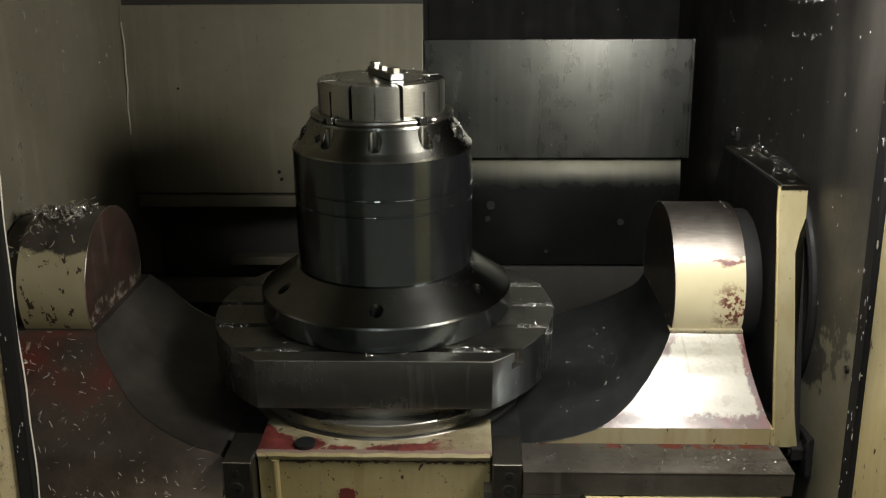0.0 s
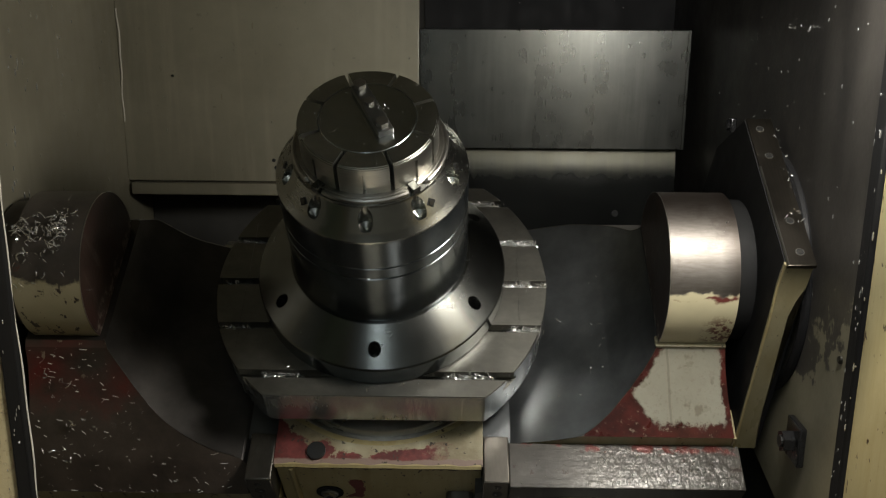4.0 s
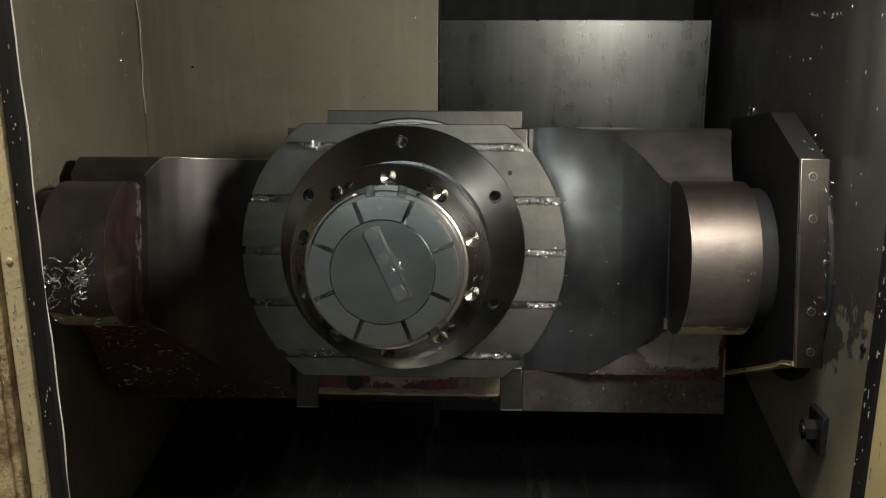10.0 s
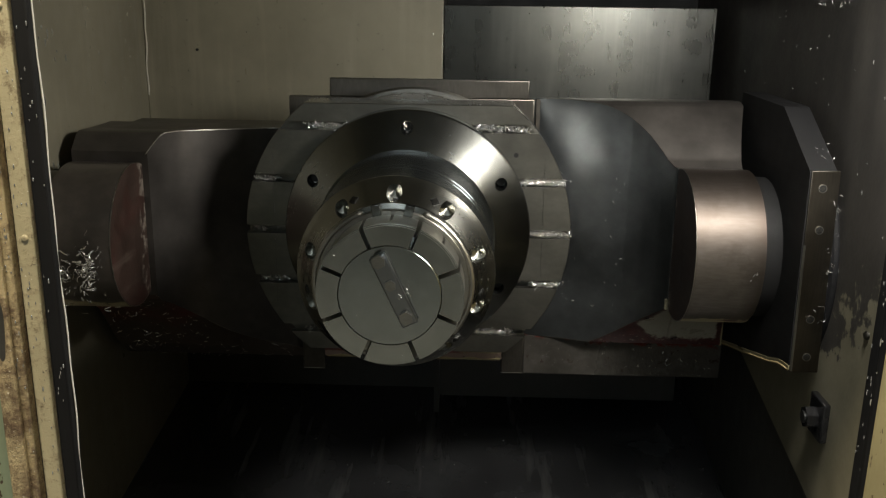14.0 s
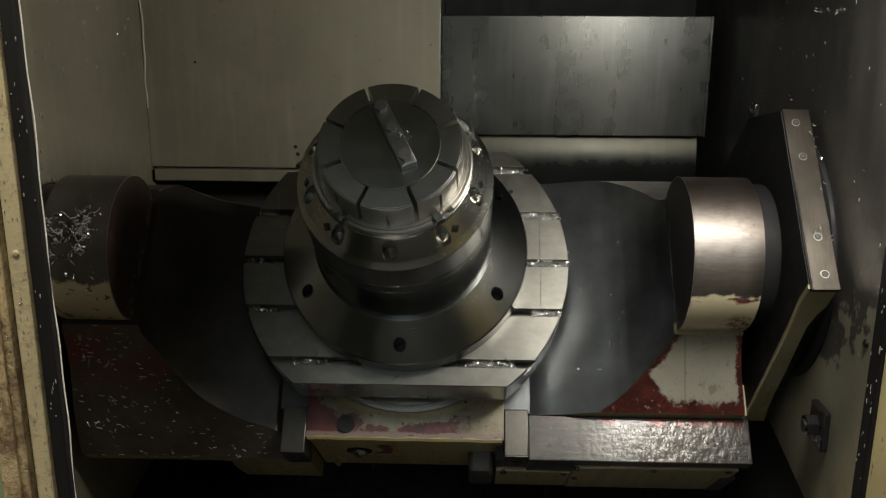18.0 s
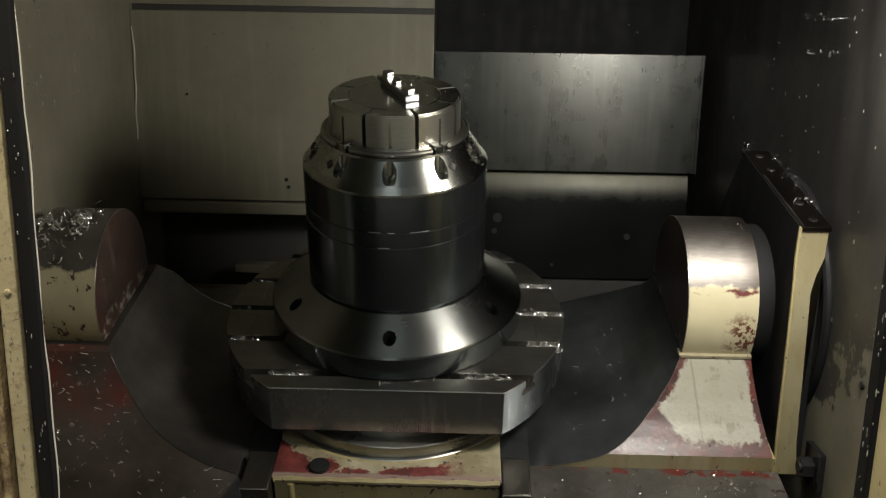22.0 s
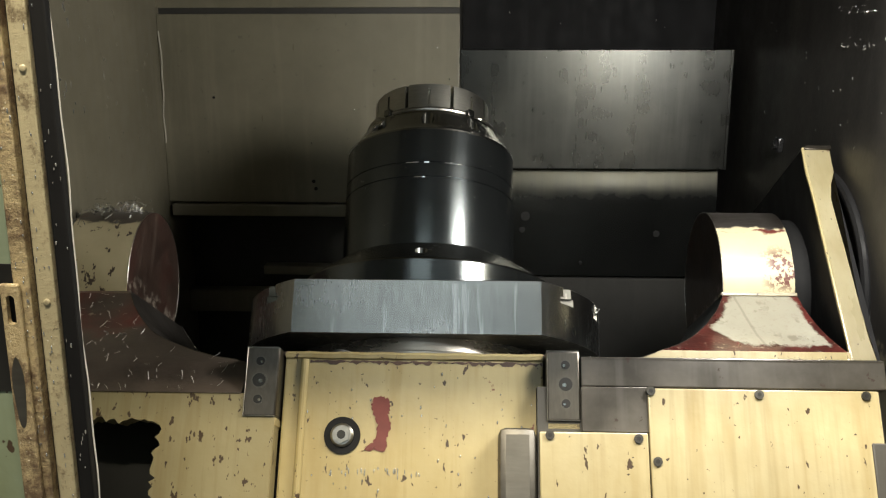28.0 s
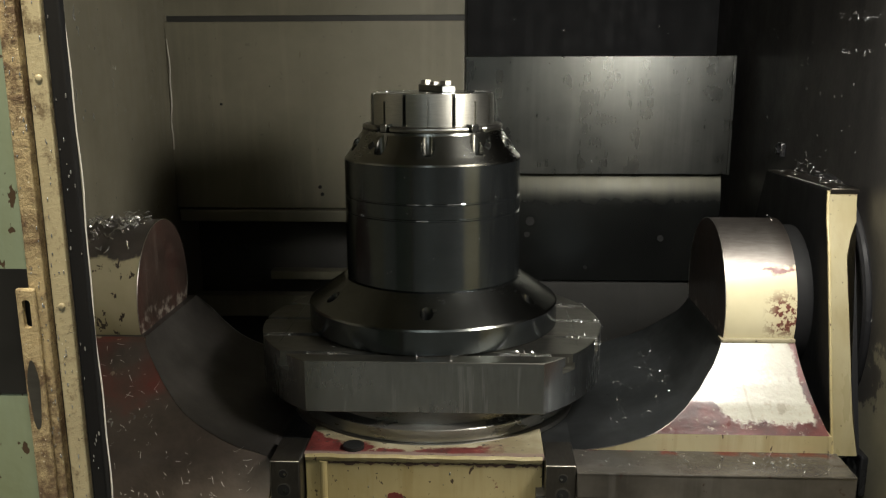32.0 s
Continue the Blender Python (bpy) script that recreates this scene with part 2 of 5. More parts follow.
def skirt_paint():
    """Grey-cream filler coat bordered by red primer towards the lower edge and the sides."""
    k = Nodes("skirt_paint")
    z, x = k.axis(2), k.math("ABSOLUTE", k.axis(0))
    rag = k.math("MULTIPLY", k.math("SUBTRACT", k.math("ADD", k.math("MULTIPLY", k.noise(20.0, 8.0, 0.78), 0.7), k.math("MULTIPLY", k.noise(95.0, 4.0, 0.7), 0.3)), 0.5), 0.050)
    low = k.step(k.math("ADD", z, rag), -0.1535, -0.149)
    side = k.step(k.math("ADD", k.math("ADD", x, k.math("MULTIPLY", z, 0.19)), rag), 0.600, 0.595)
    curve = k.math("ADD", k.math("MULTIPLY", z, 0.12), k.math("MULTIPLY", k.math("MULTIPLY", z, z), 5.44))
    left = k.step(k.math("ADD", k.math("ADD", x, curve), rag), 0.512, 0.517)
    rim = k.step(k.math("ADD", k.math("ADD", x, k.math("MULTIPLY", z, 1.05)), rag), 0.335, 0.341)
    keep = k.math("MULTIPLY", k.math("MULTIPLY", low, side), k.math("MULTIPLY", rim, left))
    pale = k.mix(k.step(k.noise(6.0, 4.0), 0.3, 0.7), (0.29, 0.275, 0.215), (0.40, 0.385, 0.315))
    pale = k.mix(k.step(k.noise(34.0, 3.0, 0.6, (1.0, 1.0, 0.08)), 0.62, 0.70, 0.0, 0.6), pale, (0.16, 0.14, 0.10))
    # Red primer, darkened in part to paint the edge shading at the sides.
    prim = k.mix(k.step(k.noise(30.0, 4.0), 0.4, 0.7), (0.045, 0.012, 0.010), (0.105, 0.022, 0.018))
    prim = k.mix(k.step(k.noise(85.0, 5.0, 0.75, None, 3.0), 0.60, 0.64, 0.0, 0.8), prim, (0.30, 0.26, 0.20))
    run = k.math("ABSOLUTE", k.math("ADD", k.math("SUBTRACT", x, 0.508), k.math("ADD", k.math("MULTIPLY", z, 0.14), k.math("MULTIPLY", k.math("SUBTRACT", k.noise(30.0, 2.0), 0.5), 0.006))))
    pale = k.mix(k.step(run, 0.0026, 0.0014, 0.0, 0.35), pale, (0.10, 0.085, 0.06))
    pale = k.mix(k.step(k.noise(150.0, 4.0, 0.7, None, 8.0), 0.56, 0.64, 0.0, 0.22), pale, (0.20, 0.13, 0.10))
    c = k.mix(keep, prim, pale)
    k.bump(k.math("ADD", k.math("MULTIPLY", k.noise(120.0, 3.0), 1.6), keep), 0.3, 0.001)
    return k.done(c, k.step(k.noise(20.0), 0.3, 0.7, 0.24, 0.38), 0.0, 0.7)


def arm_paint():
    """Dark brown oily primer, redder and scratched pale just below the hub."""
    k = Nodes("primed_arm_paint")
    n = k.noise(9.0, 6.0, 0.65)
    c = k.mix(k.step(n, 0.35, 0.65), (0.042, 0.033, 0.027), (0.090, 0.070, 0.056))
    high = k.step(k.math("ADD", k.axis(2), k.math("MULTIPLY", k.math("SUBTRACT", n, 0.5), 0.16)), -0.135, -0.085)
    c = k.mix(k.math("MULTIPLY", high, k.step(k.noise(5.0, 3.0, 0.5, None, 6.0), 0.36, 0.5)), c, (0.16, 0.022, 0.018))
    scrape = k.step(k.noise(24.0, 4.0, 0.6, (2.0, 2.0, 0.35), 4.0), 0.64, 0.67)
    c = k.mix(k.math("MULTIPLY", scrape, k.step(k.axis(2), -0.15, -0.07)), c, (0.32, 0.26, 0.19))
    k.bump(k.math("ADD", n, k.noise(110.0, 2.0)), 0.15, 0.002)
    return k.done(c, k.step(n, 0.3, 0.7, 0.26, 0.45), 0.0, 0.3)


def ledge_paint():
    """White band round the seat, red primer outside it, a grey rubbed front edge, oily dirt over all."""
    k = Nodes("ledge_paint")
    n = k.noise(16.0, 6.0, 0.7)
    rag = k.math("MULTIPLY", k.math("SUBTRACT", n, 0.5), 0.07)
    r = k.math("SQRT", k.math("ADD", k.math("POWER", k.axis(0), 2.0), k.math("POWER", k.axis(1), 2.0)))
    outer = k.step(k.math("ADD", r, rag), 0.287, 0.290)
    band = k.math("MULTIPLY", outer, k.step(k.math("ADD", k.axis(0), k.math("MULTIPLY", rag, 3.0)), 0.13, 0.10))
    red = k.math("MULTIPLY", band, k.step(n, 0.42, 0.45))
    white = k.mix(k.step(k.noise(11.0, 5.0, 0.6, None, 3.0), 0.35, 0.65), (0.22, 0.185, 0.11), (0.42, 0.38, 0.26))
    c = k.mix(red, white, k.mix(k.step(k.noise(40.0, 3.0), 0.4, 0.7), (0.09, 0.02, 0.017), (0.20, 0.045, 0.04)))
    c = k.mix(k.step(k.math("ADD", k.axis(1), k.math("MULTIPLY", rag, 0.3)), -0.297, -0.300), c, (0.24, 0.17, 0.14))
    c = k.mix(k.step(k.noise(70.0, 4.0, 0.7, None, 2.0), 0.60, 0.64), c, (0.05, 0.04, 0.03))
    k.bump(k.math("ADD", n, k.noise(90.0, 3.0)), 0.35, 0.002)
    return k.done(c, 0.42, 0.0, 0.2)


def oily_ledge():
    """Dark machined iron under oil: coarse scratches along it, red primer and cream at the upper edge."""
    k = Nodes("oily_ledge")
    n, lines = k.noise(9.0, 5.0, 0.65), k.noise(50.0, 4.0, 0.7, (0.25, 2.5, 2.0), 1.0)
    c = k.mix(k.step(n, 0.35, 0.68), (0.046, 0.042, 0.036), (0.10, 0.092, 0.080))
    c = k.mix(k.step(k.noise(40.0, 3.0, 0.6, (1.0, 1.0, 0.05), 5.0), 0.55, 0.70, 0.0, 0.5), c, (0.11, 0.104, 0.095))
    back = k.step(k.math("ADD", k.axis(1), k.math("MULTIPLY", k.math("SUBTRACT", n, 0.5), 0.09)), -0.271, -0.264)
    c = k.mix(k.math("MULTIPLY", back, k.step(k.noise(22.0, 4.0, 0.6, None, 2.0), 0.50, 0.55)), c, (0.12, 0.024, 0.019))
    c = k.mix(k.step(k.noise(45.0, 5.0, 0.7, None, 7.0), 0.63, 0.66), c, (0.045, 0.03, 0.025))
    top = k.step(k.axis(2), -0.197, -0.194)
    wet = k.math("MULTIPLY", top, k.step(k.math("ADD", k.axis(0), k.math("MULTIPLY", n, 0.2)), 0.42, 0.56))
    ripple = k.math("MULTIPLY", k.noise(95.0, 3.0, 0.6, (1.0, 0.6, 1.0), 3.0), k.math("MULTIPLY", wet, 2.8))
    k.bump(k.math("ADD", ripple, k.math("MULTIPLY", k.math("ADD", lines, n), k.math("ADD", k.math("MULTIPLY", top, 0.5), 0.1))), 0.22, 0.003)
    return k.done(c, k.mix(wet, k.step(n, 0.3, 0.7, 0.28, 0.46), (0.20, 0.20, 0.20)), 0.25, k.math("MULTIPLY", wet, 0.35))


def cheek_paint():
    """Dark reddish oily primer with pale scuffs low down and wipe marks."""
    k = Nodes("cheek_paint")
    n, wipes = k.noise(10.0, 6.0, 0.68), k.noise(30.0, 4.0, 0.6, (1.0, 2.0, 0.12), 3.0)
    c = k.mix(k.step(n, 0.35, 0.65), (0.030, 0.019, 0.015), (0.072, 0.045, 0.036))
    c = k.mix(k.step(k.noise(6.0, 5.0, 0.7, None, 2.0), 0.50, 0.62, 0.0, 0.25), c, (0.09, 0.022, 0.018))
    c = k.mix(k.step(wipes, 0.60, 0.68, 0.0, 0.3), c, (0.16, 0.13, 0.105))
    low = k.step(k.math("ADD", k.axis(2), k.math("MULTIPLY", k.math("SUBTRACT", n, 0.5), 0.07)), -0.018, -0.030)
    c = k.mix(k.math("MULTIPLY", low, k.step(k.noise(45.0, 5.0, 0.7, None, 6.0), 0.50, 0.55)), c, (0.24, 0.205, 0.17))
    k.bump(k.math("ADD", n, k.noise(110.0, 2.0)), 0.2, 0.002)
    return k.done(c, k.step(n, 0.3, 0.7, 0.30, 0.48), 0.0, 0.3)


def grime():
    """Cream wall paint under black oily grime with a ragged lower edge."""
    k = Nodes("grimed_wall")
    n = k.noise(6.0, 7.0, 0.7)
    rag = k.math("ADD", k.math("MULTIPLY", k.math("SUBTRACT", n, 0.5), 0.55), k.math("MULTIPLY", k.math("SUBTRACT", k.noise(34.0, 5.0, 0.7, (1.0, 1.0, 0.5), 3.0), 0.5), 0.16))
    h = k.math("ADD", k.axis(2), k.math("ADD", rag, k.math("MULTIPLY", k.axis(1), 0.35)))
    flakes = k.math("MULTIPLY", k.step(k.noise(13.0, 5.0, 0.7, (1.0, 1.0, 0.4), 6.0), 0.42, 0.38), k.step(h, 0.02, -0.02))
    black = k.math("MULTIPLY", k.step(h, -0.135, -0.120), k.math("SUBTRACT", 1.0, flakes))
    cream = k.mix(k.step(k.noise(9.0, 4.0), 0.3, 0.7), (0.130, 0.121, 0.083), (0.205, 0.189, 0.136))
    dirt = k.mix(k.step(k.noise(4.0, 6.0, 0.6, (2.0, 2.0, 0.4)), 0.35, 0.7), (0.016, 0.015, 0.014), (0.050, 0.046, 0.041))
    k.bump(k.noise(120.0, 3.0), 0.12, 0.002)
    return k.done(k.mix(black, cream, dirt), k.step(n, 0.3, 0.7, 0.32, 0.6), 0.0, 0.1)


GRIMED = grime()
STEEL = metal("machined_steel", (0.32, 0.31, 0.28), (0.50, 0.48, 0.44), 0.26, 0.42, 60.0, (1.0, 6.0, 6.0))
BRIGHT = metal("bright_ground_steel", (0.40, 0.425, 0.41), (0.56, 0.58, 0.56), 0.13, 0.33, 24.0, (1.0, 1.0, 1.0), 0.005)
TABLE = metal("ground_table_steel", (0.17, 0.165, 0.145), (0.29, 0.28, 0.245), 0.36, 0.48, 34.0, (1.0, 1.6, 1.6), 0.03, 1.0, "", 0.5)
JAW = metal("satin_jaw_steel", (0.42, 0.43, 0.40), (0.60, 0.61, 0.575), 0.20, 0.31, 40.0, (1.0, 1.0, 6.0), 0.02)
SIDE = metal("turned_jaw_side", (0.44, 0.435, 0.39), (0.62, 0.61, 0.55), 0.30, 0.44, 60.0, (1.0, 1.0, 9.0), 0.03)
RIM = metal("ground_rim_steel", (0.34, 0.35, 0.345), (0.49, 0.50, 0.495), 0.21, 0.33, 50.0, (2.4, 2.4, 0.35), 0.006, 1.0, "", 0.25)
BLACK = metal("black_oxide_steel", (0.10, 0.112, 0.116), (0.155, 0.172, 0.178), 0.15, 0.24, 70.0, (1.0, 1.0, 5.0), 0.03, 0.94, "Z", 0.0, 0.6)
FLANGE = metal("dark_turned_steel", (0.17, 0.175, 0.165), (0.25, 0.255, 0.24), 0.20, 0.30, 60.0, (1.0, 1.0, 5.0), 0.02, 1.0, "Z", 0.0, 0.5)
TURNED = metal("turned_shoulder_steel", (0.27, 0.27, 0.245), (0.37, 0.37, 0.335), 0.22, 0.33, 60.0, (1.0, 1.0, 5.0), 0.03, 1.0, "Z", 0.0, 0.6)
CAST = metal("bare_cast_iron", (0.10, 0.106, 0.108), (0.20, 0.211, 0.217), 0.28, 0.50, 22.0, None, 0.16, 0.9)
PLATE = metal("oily_steel_plate", (0.11, 0.105, 0.092), (0.21, 0.20, 0.18), 0.42, 0.60, 36.0, (0.35, 2.0, 2.0), 0.30, 0.9)
# Near-black: shade painted into bores, sockets and openings; also plugs and a stud.
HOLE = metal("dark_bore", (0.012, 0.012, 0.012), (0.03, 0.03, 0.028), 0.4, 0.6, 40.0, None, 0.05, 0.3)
SCREW = metal("screw_steel", (0.05, 0.048, 0.044), (0.14, 0.135, 0.12), 0.32, 0.48, 80.0)
CHIP = metal("bright_swarf", (0.74, 0.73, 0.69), (0.93, 0.92, 0.88), 0.16, 0.30, 90.0, None, 0.05, 0.8)
WALL = sheet("oily_grey_sheet", (0.160, 0.147, 0.104), (0.258, 0.238, 0.175), 0.26, 0.46)
PANEL = sheet("steel_way_cover", (0.058, 0.061, 0.058), (0.110, 0.111, 0.100), 0.24, 0.31, 0.95, True)


def chute_floor():
    """Dark wet sheet with lamp reflections painted as pale streaks along the slope."""
    k = Nodes("wet_dark_floor")
    n, gleam = k.noise(5.0, 5.0), k.noise(7.0, 4.0, 0.6, (2.2, 0.22, 1.0), 2.0)
    c = k.mix(k.step(n, 0.3, 0.7), (0.025, 0.025, 0.026), (0.06, 0.061, 0.063))
    # Reflections on the wet floor, put into the colour.
    c = k.mix(k.step(gleam, 0.56, 0.80, 0.0, 0.6), c, (0.20, 0.20, 0.19))
    c = k.mix(k.step(k.noise(90.0, 2.0), 0.76, 0.79), c, (0.4, 0.4, 0.38))
    k.bump(n, 0.2, 0.004)
    return k.done(c, k.step(n, 0.3, 0.7, 0.10, 0.30), 0.2, 0.5)


def lit_band():
    """Steel sheet with a band of light painted pale yellowish towards the top, and dark oil spots."""
    k = Nodes("lit_band_way_cover")
    n, runs = k.noise(5.0, 6.0, 0.65), k.noise(12.0, 4.0, 0.6, (3.0, 1.0, 0.25), 2.0)
    steel = k.mix(k.step(n, 0.3, 0.7), (0.022, 0.024, 0.023), (0.045, 0.047, 0.044))
    # Mask of the painted light, strongest at the top edge.
    film = k.step(k.math("ADD", k.axis(2), k.math("MULTIPLY", k.math("SUBTRACT", runs, 0.5), 0.07)), 0.060, 0.140)
    c = k.mix(film, steel, (0.075, 0.070, 0.040))
    spots = k.math("MULTIPLY", k.step(k.noise(30.0, 2.0, 0.5, None, 4.0), 0.66, 0.70), k.step(k.axis(0), 0.30, 0.16))
    c = k.mix(spots, c, (0.02, 0.02, 0.018))
    k.bump(n, 0.05, 0.002)
    return k.done(c, k.step(film, 0.0, 1.0, 0.27, 0.50), k.step(film, 0.0, 1.0, 0.8, 0.2))


LIT_BAND = lit_band()
FLOOR = chute_floor()
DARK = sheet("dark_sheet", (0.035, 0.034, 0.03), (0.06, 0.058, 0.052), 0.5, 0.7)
# Black for rubber and dark parts, and for shade painted in hollow and gap.
RUBBER_SHADE = sheet("black_rubber_and_shade", (0.006, 0.006, 0.007), (0.012, 0.012, 0.012), 0.5, 0.7)
RUBBER_SHADE.node_tree.nodes["Principled BSDF"].inputs["Specular IOR Level"].default_value = 0.18
POST = granular("post_paint", (0.48, 0.42, 0.27), (0.18, 0.14, 0.085), 0.35, 0.05)
FRAME = paint("frame_paint", (0.46, 0.40, 0.22), 0.68, 0.9, 0.35, 0.45)
GREEN = paint("green_door_paint", (0.26, 0.32, 0.23), 0.62, 0.95, 0.3, 0.45)
RUST = granular("rough_post_paint", (0.50, 0.40, 0.23), (0.13, 0.085, 0.05), 0.9, 0.15)
BODY = paint("cradle_paint", CREAM, 0.655, 0.66, 0.95)
COVER = paint("cover_paint", (0.465, 0.405, 0.245), 0.675, 0.9, 0.9)
DULL = paint("dull_edge_paint", (0.31, 0.275, 0.17), 0.69, 0.9, 0.8, 0.36)
FLAKED = paint("flaked_paint", (0.34, 0.295, 0.165), 0.612, 0.66, 0.9)
# White that paints glints: the wet seal edge and the needle chips.
GLINT_WHITE = metal("white_glint", (0.70, 0.68, 0.62), (0.88, 0.86, 0.80), 0.12, 0.2, 40.0, None, 0.0, 0.0)
TAR = metal("wet_black_seal", (0.008, 0.008, 0.009), (0.02, 0.02, 0.02), 0.15, 0.35, 60.0, None, 0.4, 0.0)
CRACK = metal("chipped_brown", (0.05, 0.03, 0.022), (0.12, 0.07, 0.05), 0.4, 0.6, 60.0, None, 0.3, 0.0)
BARS = metal("grey_clamp_steel", (0.27, 0.28, 0.28), (0.40, 0.41, 0.41), 0.26, 0.36, 40.0, None, 0.01)
WET = metal("coolant_bead", (0.75, 0.76, 0.74), (0.9, 0.9, 0.88), 0.04, 0.08, 20.0, None, 0.0, 0.85)
PRIMER = metal("red_primer", (0.10, 0.018, 0.014), (0.17, 0.035, 0.028), 0.45, 0.6, 30.0, None, 0.2, 0.0)
ARM = arm_paint()
CHEEK, OILY = cheek_paint(), oily_ledge()
WORN = metal("worn_turned_steel", (0.26, 0.25, 0.225), (0.44, 0.425, 0.385), 0.24, 0.34, 30.0, (1.0, 1.0, 5.0), 0.05, 0.8)
# Darker than CAST; for the left scoop, arm backs, beds and rear body.
DARK_IRON = metal("dark_bare_iron", (0.055, 0.050, 0.046), (0.13, 0.118, 0.108), 0.30, 0.48, 22.0, None, 0.10, 0.6)
STRIP = metal("tarnished_strip", (0.062, 0.055, 0.046), (0.135, 0.12, 0.098), 0.27, 0.42, 50.0, (6.0, 0.6, 6.0), 0.06)
BRACKET = metal("machined_bracket_iron", (0.10, 0.092, 0.080), (0.19, 0.175, 0.152), 0.30, 0.46, 50.0, (4.0, 1.0, 1.0), 0.10, 0.9)
HUB, SKIRT, LEDGE = hub_paint(), skirt_paint(), ledge_paint()
PALE = sheet("pale_lit_fold", (0.42, 0.40, 0.33), (0.55, 0.52, 0.44), 0.25, 0.4)
LIMEWASH = sheet("workshop_floor_paint", (0.14, 0.145, 0.143), (0.20, 0.21, 0.207), 0.5, 0.7)
CONCRETE = sheet("workshop_concrete", (0.20, 0.205, 0.20), (0.30, 0.305, 0.295), 0.6, 0.8)

# ---- mesh helpers ----


def mesh_of(name, bm, material, angle=20.0):
    bmesh.ops.recalc_face_normals(bm, faces=bm.faces[:])
    me = bpy.data.meshes.new(name)
    bm.to_mesh(me)
    bm.free()
    me.materials.append(material)
    me.polygons.foreach_set("use_smooth", [True] * len(me.polygons))
    me.set_sharp_from_angle(angle=radians(angle))
    return me


def part(name, bm, material, parent=None, label=""):
    ob = new(name, mesh_of(name, bm, material))
    ob.parent = parent
    return tagged(ob, label)


def thing(name, label, category, group="", kind=""):
    return tagged(new(name), label, category, group, kind)


def structure(name, bm, material, label, category):
    return tagged(part(name, bm, material), label, category, "", "structure")


def box(bm, x0, x1, y0, y1, z0, z1, bevel=0.0, m=None):
    geo = bmesh.ops.create_cube(bm, size=1.0)["verts"]
    bmesh.ops.scale(bm, vec=(x1 - x0, y1 - y0, z1 - z0), verts=geo)
    bmesh.ops.translate(bm, vec=((x0 + x1) / 2, (y0 + y1) / 2, (z0 + z1) / 2), verts=geo)
    if bevel:
        edges = list({e for v in geo for e in v.link_edges})
        out = bmesh.ops.bevel(bm, geom=edges, offset=bevel, segments=2, affect="EDGES", profile=0.5)
        geo = list({v for f in out["faces"] for v in f.verts} | {v for v in geo if v.is_valid})
    if m is not None:
        bmesh.ops.transform(bm, matrix=m, verts=geo)
    return bm


def boxes(*rows, bevel=0.0):
    bm = bmesh.new()
    for r in rows:
        box(bm, *r, bevel=bevel)
    return bm


def rod(bm, a, b, r, n=16, r2=None):
    a, b = Vector(a), Vector(b)
    d = b - a
    m = Matrix.Translation((a + b) / 2) @ d.to_track_quat("Z", "Y").to_matrix().to_4x4()
    bmesh.ops.create_cone(bm, cap_ends=True, segments=n, radius1=r, radius2=r if r2 is None else r2, depth=d.length, matrix=m)
    return bm


def lathe(bm, profile, n=96, radius=None):
    """Turn (r, z) points about z; radius(angle, r, z) may change r. Profile runs from the bottom axis to the top axis."""
    rings = []
    for r, z in profile:
        rings.append([bm.verts.new(((radius(a, r, z) if radius else r) * math.cos(a), (radius(a, r, z) if radius else r) * math.sin(a), z))
                      for a in (n if isinstance(n, list) else [2 * math.pi * i / n for i in range(n)])])
    for lo, hi in zip(rings, rings[1:]):
        for i in range(len(lo)):
            j = (i + 1) % len(lo)
            bm.faces.new((lo[i], lo[j], hi[j], hi[i]))
    bm.faces.new(list(reversed(rings[0])))
    bm.faces.new(rings[-1])
    return bm


def prism(bm, outline, axis, lo, hi):
    """Extrude an outline along an axis: x takes (y, z), y takes (x, z), z takes (x, y)."""
    def at(p, h):
        return {"x": (h, p[0], p[1]), "y": (p[0], h, p[1]), "z": (p[0], p[1], h)}[axis]
    a = [bm.verts.new(at(p, lo)) for p in outline]
    b = [bm.verts.new(at(p, hi)) for p in outline]
    for i in range(len(a)):
        j = (i + 1) % len(a)
        bm.faces.new((a[i], a[j], b[j], b[i]))
    bm.faces.new(a)
    bm.faces.new(b)
    return bm


def cut(ob, bm):
    """Cut a shape out of a mesh for good."""
    bmesh.ops.recalc_face_normals(bm, faces=bm.faces[:])
    me = bpy.data.meshes.new("cutter")
    bm.to_mesh(me)
    bm.free()
    tool = new("cutter", me)
    mod = ob.modifiers.new("cut", "BOOLEAN")
    mod.operation, mod.solver, mod.object = "DIFFERENCE", "EXACT", tool
    deps = bpy.context.evaluated_depsgraph_get()
    done = bpy.data.meshes.new_from_object(ob.evaluated_get(deps), depsgraph=deps)
    ob.modifiers.clear()
    old, ob.data = ob.data, done
    bpy.data.meshes.remove(old)
    bpy.data.objects.remove(tool)
    bpy.data.meshes.remove(me)
    done.polygons.foreach_set("use_smooth", [True] * len(done.polygons))
    done.set_sharp_from_angle(angle=radians(18))
    return ob


